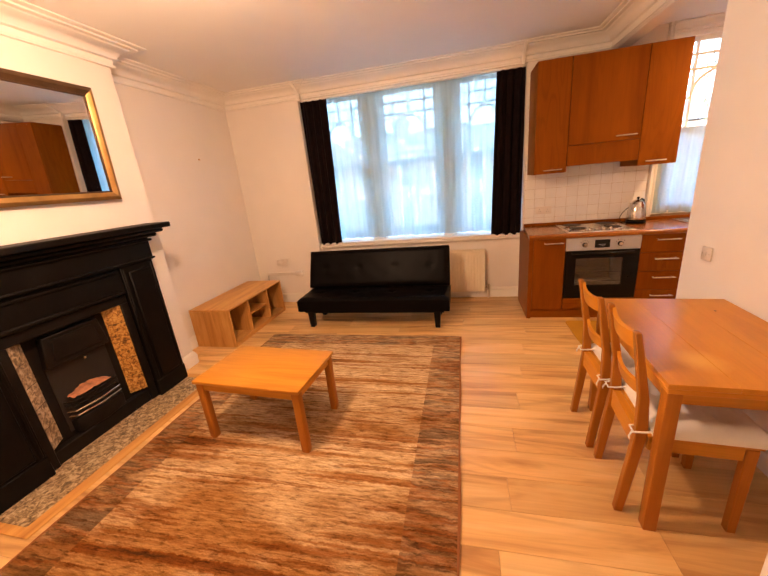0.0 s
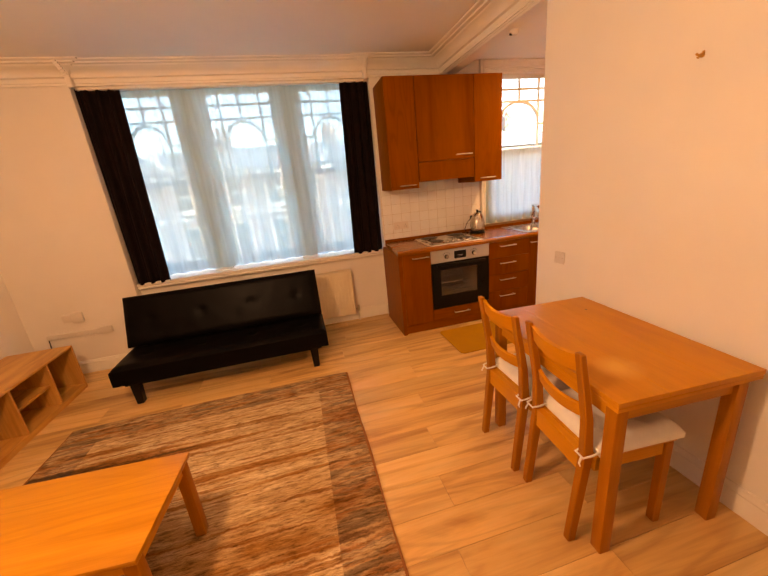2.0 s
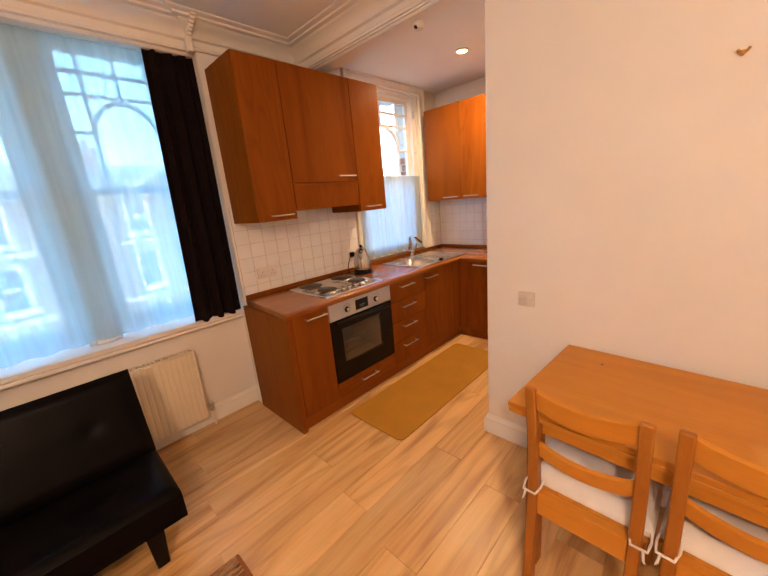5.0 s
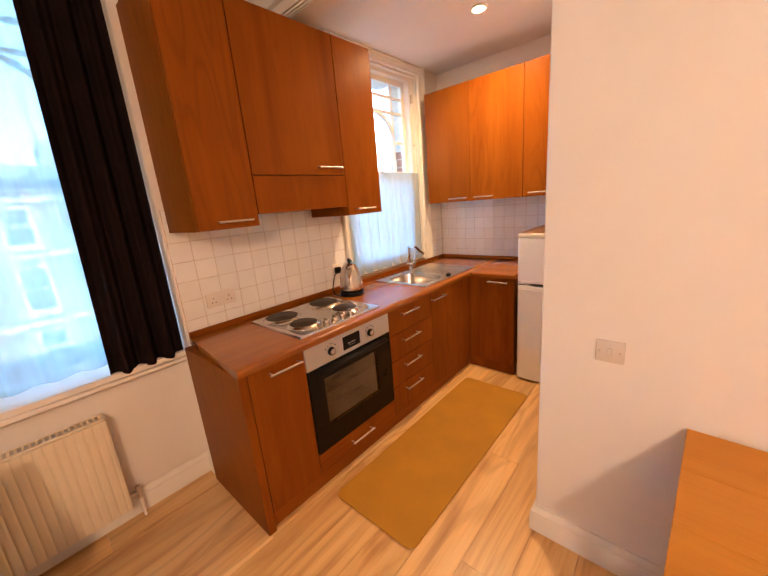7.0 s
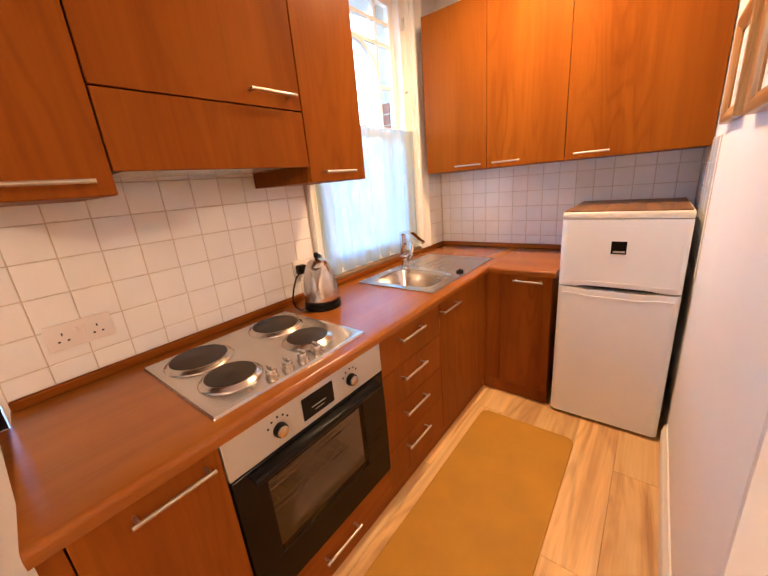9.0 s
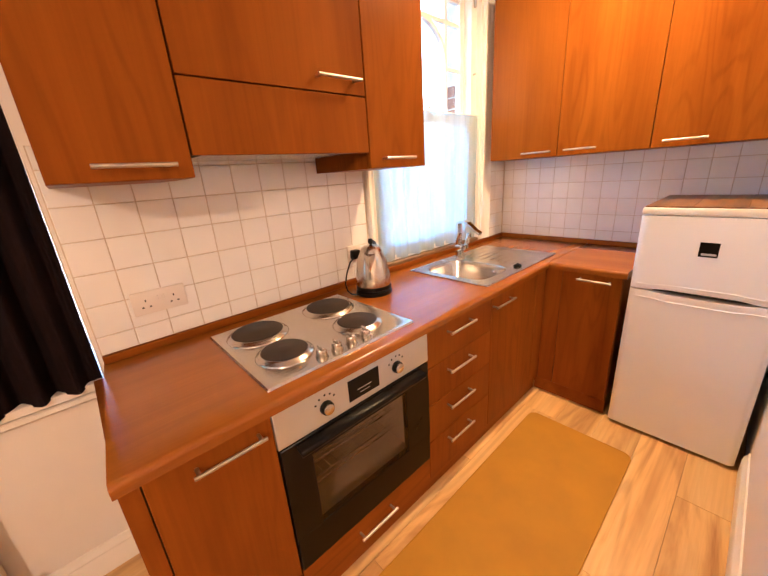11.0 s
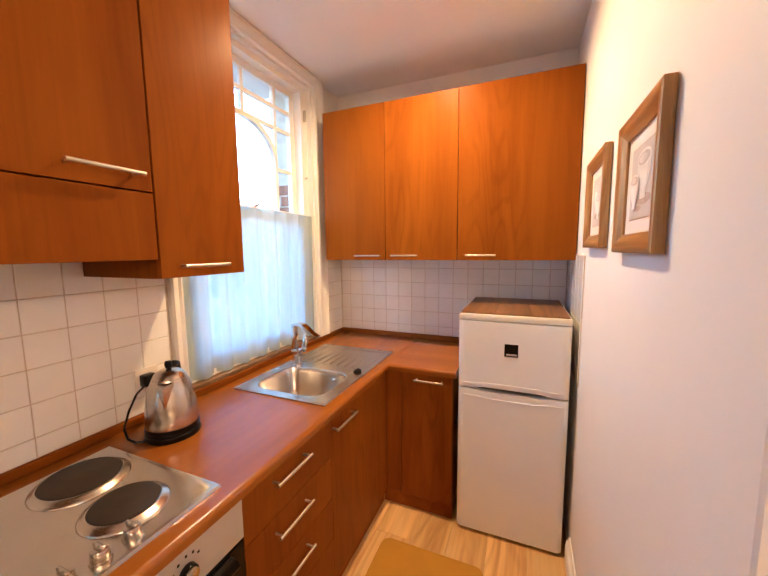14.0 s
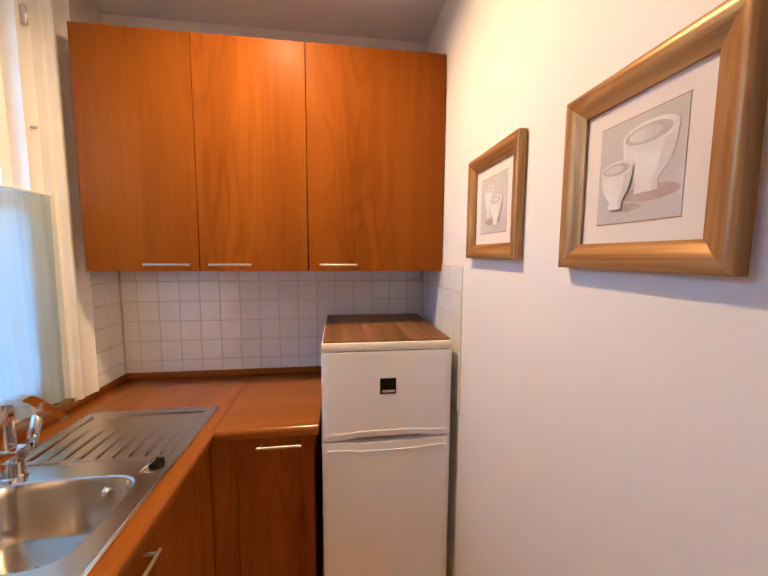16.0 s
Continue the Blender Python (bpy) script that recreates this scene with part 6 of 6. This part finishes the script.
FRAMEWOOD_Z = wood("gilt_oak_frame_upright", (0.28, 0.135, 0.038), (0.43, 0.235, 0.075), (0.56, 0.34, 0.13), "z", 0.33, 18.0, contrast=1.0, lines=0.2)
for gilt in (FRAMEWOOD, FRAMEWOOD_Z):
    gilt.node_tree.nodes["Principled BSDF"].inputs["Metallic"].default_value = 0.3
PRINT = plain("print_ground", (0.56, 0.51, 0.485), 0.7, 0.0, 0.10, 9, 0.1, fine=150)
CUPLIGHT = plain("painted_pale_cup", (0.74, 0.71, 0.68), 0.7, 0.0, 0.10, 22, 0.1, fine=150)
CUPMID = plain("painted_cup_flank", (0.64, 0.60, 0.575), 0.7, 0.0, 0.12, 22, 0.1, fine=150)
CUPDARK = plain("painted_cup_hollow", (0.52, 0.47, 0.45), 0.7, 0.0, 0.15, 22, 0.1, fine=150)
CUPSHADE = plain("painted_brown_shadow", (0.46, 0.35, 0.29), 0.7, 0.0, 0.15, 22, 0.1, fine=150)
picture(2.628, 2.948, 1.508, 1.834, True)
picture(3.130, 3.470, 1.522, 1.855, False)


def kitchen_mat():
    x0, x1, y0, y1 = 1.862, 3.337, 2.965, 3.472
    r = 0.04
    pts = []
    for cx, cy, a0 in ((x1 - r, y1 - r, 0), (x0 + r, y1 - r, 90), (x0 + r, y0 + r, 180), (x1 - r, y0 + r, 270)):
        pts += [(cx + r * math.cos(radians(a0 + k * 15)), cy + r * math.sin(radians(a0 + k * 15))) for k in range(7)]
    m = thing("kitchen_mat", ((x0 + x1) / 2, (y0 + y1) / 2, 0.0), "mustard cushioned kitchen floor mat with rounded corners", "mat")
    part("pad", prism(pts, "z", 0.0005, 0.010, 0.003), MAT, m)
    part("edging", tube([(p[0], p[1], 0.008) for p in pts + pts[:1]], 0.0035, 6), MAT, m)


kitchen_mat()


def downlight(x, y, z, group="downlights"):
    d = thing("downlight", (x, y, z - 0.012), "round recessed ceiling downlight, switched on", "ceiling light", group)
    part("trim_ring", lathe([(0.040, 0.0), (0.050, -0.001), (0.056, 0.006), (0.056, 0.0118), (0.040, 0.0118), (0.040, 0.0)], (x, y, z - 0.012), 32, False), WHITE, d)
    part("diffuser", lathe([(0.001, 0.004), (0.0395, 0.004), (0.0395, 0.007), (0.001, 0.007)], (x, y, z - 0.012), 28), LAMPGLASS, d, "glowing warm diffuser")


downlight(3.36, 3.33, KCEIL_Z)
sd = thing("ceiling_sensor", (2.71, 3.30, KCEIL_Z - 0.03), "small white sensor with a dark slot under the beam", "sensor")
part("base", lathe([(0.001, 0.0), (0.026, 0.0), (0.034, 0.012), (0.036, 0.0298), (0.001, 0.0298)], (2.71, 3.30, KCEIL_Z - 0.03), 24), PLASTIC, sd)
part("slot", moved(bx(-0.032, -0.008, 0.002, -0.012, 0.008, 0.016, 0.002), pose(2.705, 3.30, KCEIL_Z - 0.034)), DARKSLOT, sd)
sd.location = (2.397, 3.05, 2.4705)

# ---- tiles, each a piece under its wall ----
PITCH, ROW = 0.1078, 0.1043
tn = part("tile_backing_north", join(bx(1.552, NORTH - 0.0035, CT, KW_L - 0.054, NORTH, 1.56), bx(KW_R + 0.106, NORTH - 0.0035, CT, KE - 0.004, NORTH, 1.46)), GROUT, None, "beige grout behind the kitchen wall tiles", "wall tiles", "structure")
te = part("tile_backing_east", bx(KE - 0.0035, KS + 0.004, CT, KE, NORTH - 0.004, 1.458), GROUT, None, "beige grout behind the end wall tiles", "wall tiles", "structure")
ts = part("tile_backing_south", bx(3.555, KS, 0.88, KE - 0.004, KS + 0.0035, 1.49), GROUT, None, "beige grout behind the side wall tiles", "wall tiles", "structure")


def tile_mesh(w, h, normal):
    d = 0.0045
    bm = bx(-w / 2, -d / 2, -h / 2, w / 2, d / 2, h / 2, 0.0016)
    if normal == "x":
        moved(bm, Matrix.Rotation(radians(90), 4, "Z"))
    me = bpy.data.meshes.new("tile")
    bm.to_mesh(me)
    bm.free()
    me.materials.append(TILE)
    return me


TILE_CACHE = {}


def tile(owner, a0, a1, z0, z1, fixed, normal):
    w, h = round(a1 - a0 - 0.0028, 4), round(z1 - z0 - 0.0028, 4)
    if w < 0.012 or h < 0.012:
        return
    key = (w, h, normal)
    if key not in TILE_CACHE:
        TILE_CACHE[key] = tile_mesh(w, h, normal)
    ob = new("tile", TILE_CACHE[key])
    ob.parent = owner
    mid = (a0 + a1) / 2
    ob.location = (mid, fixed, (z0 + z1) / 2) if normal == "y" else (fixed, mid, (z0 + z1) / 2)
    ob.rotation_euler = (random.uniform(-0.004, 0.004), 0, random.uniform(-0.004, 0.004)) if normal == "y" else (0, random.uniform(-0.004, 0.004), random.uniform(-0.004, 0.004))


def tile_field(owner, a0, a1, z0, z1, fixed, normal, start=None, zstart=None, pitch=PITCH):
    a = start if start is not None else a0
    while a < a1 - 0.005:
        z = zstart if zstart is not None else z0
        while z < z1 - 0.005:
            tile(owner, max(a, a0), min(a + pitch, a1), max(z, z0), min(z + ROW, z1), fixed, normal)
            z += ROW
        a += pitch


tile_field(tn, 1.554, KW_L - 0.054, CT + 0.031, 1.56, NORTH - 0.0045, "y", 1.5515, 0.974 - ROW)
tile_field(tn, KW_R + 0.106, KE - 0.006, CT + 0.031, 1.46, NORTH - 0.0045, "y", None, 0.974 - ROW)
tile_field(te, KS + 0.008, NORTH - 0.006, CT + 0.031, 1.458, KE - 0.0045, "x", 3.889 - 13 * 0.1005, 0.974 - ROW, 0.1005)
tile_field(ts, 3.558, KE - 0.008, 0.90, 1.488, KS + 0.0045, "y", None, 1.488 - 6 * ROW)

# ---- brick reveal outside the kitchen window ----
BRICK = plain("red_stock_brick", (0.34, 0.15, 0.085), 0.85, 0.0, 0.3, 30, 0.5)
reveal = part("brick_reveal", bx(KW_R - 0.012, 4.375, KW_SILL, KW_R - 0.001, NORTH + 0.298, KW_HEAD), GROUT, None, "mortared brick reveal outside the kitchen window", "wall", "structure")
BRICK_CACHE = {}


def brick(y0, y1, z):
    d = round(y1 - y0, 4)
    if d not in BRICK_CACHE:
        bm = bx(-0.008, -d / 2, -0.0325, 0.008, d / 2, 0.0325, 0.003)
        me = bpy.data.meshes.new("brick")
        bm.to_mesh(me)
        bm.free()
        me.materials.append(BRICK)
        BRICK_CACHE[d] = me
    ob = new("brick", BRICK_CACHE[d])
    ob.parent = reveal
    ob.location = (KW_R - 0.014, (y0 + y1) / 2, z)


for k in range(14):
    z = KW_SILL + 0.04 + k * 0.075
    brick(4.378, 4.466 if k % 2 else 4.440, z)

# ---- floor planks ----
floor = part("floor", bx(WEST, SOUTH, -0.0118, KE, NORTH, -0.0095), DARKSLOT, None, "honey oak laminate plank floor", "floor", "structure")
PW, PL = 0.189, 1.26
PLANK_CACHE = {}


def plank(x0, x1, y0, y1):
    w, d = round(x1 - x0 - 0.0009, 4), round(y1 - y0 - 0.0009, 4)
    if w < 0.03 or d < 0.01:
        return
    if (w, d) not in PLANK_CACHE:
        bm = bx(-w / 2, -d / 2, -0.009, w / 2, d / 2, 0.0, 0.0011)
        me = bpy.data.meshes.new("plank")
        bm.to_mesh(me)
        bm.free()
        me.materials.append(PLANK)
        PLANK_CACHE[(w, d)] = me
    ob = new("plank", PLANK_CACHE[(w, d)])
    ob.parent = floor
    ob.location = ((x0 + x1) / 2, (y0 + y1) / 2, 0.0)


row, y = 0, SOUTH + 0.02
while y < NORTH:
    y1 = min(y + PW, NORTH + 0.10 - 0.001)
    x = WEST - ((row * 0.47) % 1.0) * PL
    while x < KE:
        a, b = max(x, WEST + 0.001), min(x + PL, KE - 0.001)
        if b - a > 0.03:
            plank(a, b, y, y1)
        x += PL
    y += PW
    row += 1

# ---- street outside ----
GROUND = -4.2
part("ground", bx(-400, 5.0, GROUND - 0.5, 400, 900, GROUND), ASPHALT, None, "grey street and ground outside", "ground", "structure")


def house(x, w, gable, seed):
    """A terraced brick house across the street with sash windows and a slate roof."""
    y, z0, eaves = 21.0, GROUND, 3.0
    h = thing("terraced_house", (x + w / 2, y, z0), "red brick terraced house with white windows and slate roof", "house", "houses across the street")
    part("wall", bx(x + 0.01, y, z0, x + w - 0.01, y + 8, eaves), BRICK_OUT, h)
    part("roof", prism([(y - 0.4, eaves + 0.002), (y + 8.4, eaves + 0.002), (y + 4, eaves + 1.5)], "x", x + 0.01, x + w - 0.01), SLATE, h)
    part("string_course", join(bx(x + 0.02, y - 0.12, eaves - 0.35, x + w - 0.02, y - 0.002, eaves - 0.05), bx(x + 0.02, y - 0.10, 0.55, x + w - 0.02, y - 0.002, 0.75), bx(x + 0.02, y - 0.10, -2.1, x + w - 0.02, y - 0.002, -1.9)), STUCCO, h)
    if gable:
        part("gable", prism([(x + w * 0.22, eaves - 0.06), (x + w * 0.78, eaves - 0.06), (x + w * 0.5, eaves + 1.35)], "y", y - 0.25, y + 1.8), BRICK_OUT, h)
        part("bargeboard", join(ribbon([(x + w * 0.18, eaves - 0.1), (x + w * 0.5, eaves + 1.45)], 0.22, y - 0.42, y - 0.26), ribbon([(x + w * 0.5, eaves + 1.45), (x + w * 0.82, eaves - 0.1)], 0.22, y - 0.42, y - 0.26)), STUCCO, h)
    part("chimney", join(bx(x + 0.2, y + 3.4, eaves + 0.9, x + 1.0, y + 4.6, eaves + 2.3), *[cyl((x + 0.4 + 0.3 * k, y + 4, eaves + 2.3), (x + 0.4 + 0.3 * k, y + 4, eaves + 2.7), 0.12) for k in range(2)]), BRICK_OUT, h)
    for zb, hh in ((-3.8, 1.5), (-1.55, 1.8), (1.0, 1.5)):
        for k in range(3):
            cx = x + w * (0.2 + 0.3 * k)
            wd = part("window", bx(cx - 0.48, y - 0.06, zb, cx + 0.48, y - 0.01, zb + hh), STUCCO, h, "white window surround")
            for a in (0, 1):
                part("pane", bx(cx - 0.36, y - 0.075, zb + 0.12 + a * hh * 0.48, cx + 0.36, y - 0.0605, zb + 0.04 + hh * 0.47 + a * hh * 0.46), DARKGLASS, wd)
            part("sill", bx(cx - 0.58, y - 0.22, zb - 0.14, cx + 0.58, y - 0.0605, zb - 0.002), STUCCO, wd)


for k in range(11):
    house(-30 + k * 6.6, 6.6, k % 2 == 1, k)


def tree(x, y):
    t = thing("tree", (x, y, GROUND), "street tree with bare spring branches and few leaves", "tree")
    rnd = random.Random(5)
    limbs, tips = [], []

    def grow(p, d, length, r, depth):
        pts, rad = [p], [r]
        q = p
        for k in range(4):
            d = (d + Vector((rnd.uniform(-0.18, 0.18), rnd.uniform(-0.18, 0.18), rnd.uniform(-0.05, 0.15)))).normalized()
            q = q + d * length / 4
            pts.append(q)
            rad.append(r * (1 - 0.15 * (k + 1)))
        limbs.append(tube(pts, rad, 6 if depth > 1 else 5))
        if depth == 0:
            tips.extend(pts[2:])
            return
        for k in range(4 if depth > 1 else 3):
            a = rnd.uniform(0, 6.283)
            nd = (d + Vector((math.cos(a), math.sin(a), rnd.uniform(-0.1, 0.5))) * 0.75).normalized()
            grow(pts[2 + k % 3], nd, length * 0.66, rad[2 + k % 3] * 0.55, depth - 1)
    grow(Vector((x, y, GROUND)), Vector((0, 0, 1)), 5.6, 0.16, 4)
    part("trunk", join(*limbs), BARK, t)
    leaves = bmesh.new()
    for p in tips:
        for k in range(2):
            o = p + Vector((rnd.uniform(-0.2, 0.2), rnd.uniform(-0.2, 0.2), rnd.uniform(-0.2, 0.2)))
            m = Matrix.Translation(o) @ Euler((rnd.uniform(0, 6), rnd.uniform(0, 6), rnd.uniform(0, 6))).to_matrix().to_4x4()
            vs = [leaves.verts.new(m @ Vector(c)) for c in ((-0.05, 0, 0), (0, 0.03, 0.01), (0.06, 0, 0), (0, -0.03, 0.01))]
            leaves.faces.new(vs)
    part("crown", leaves, LEAF, t, "", "", "stuff")


tree(8.2, 12.2)
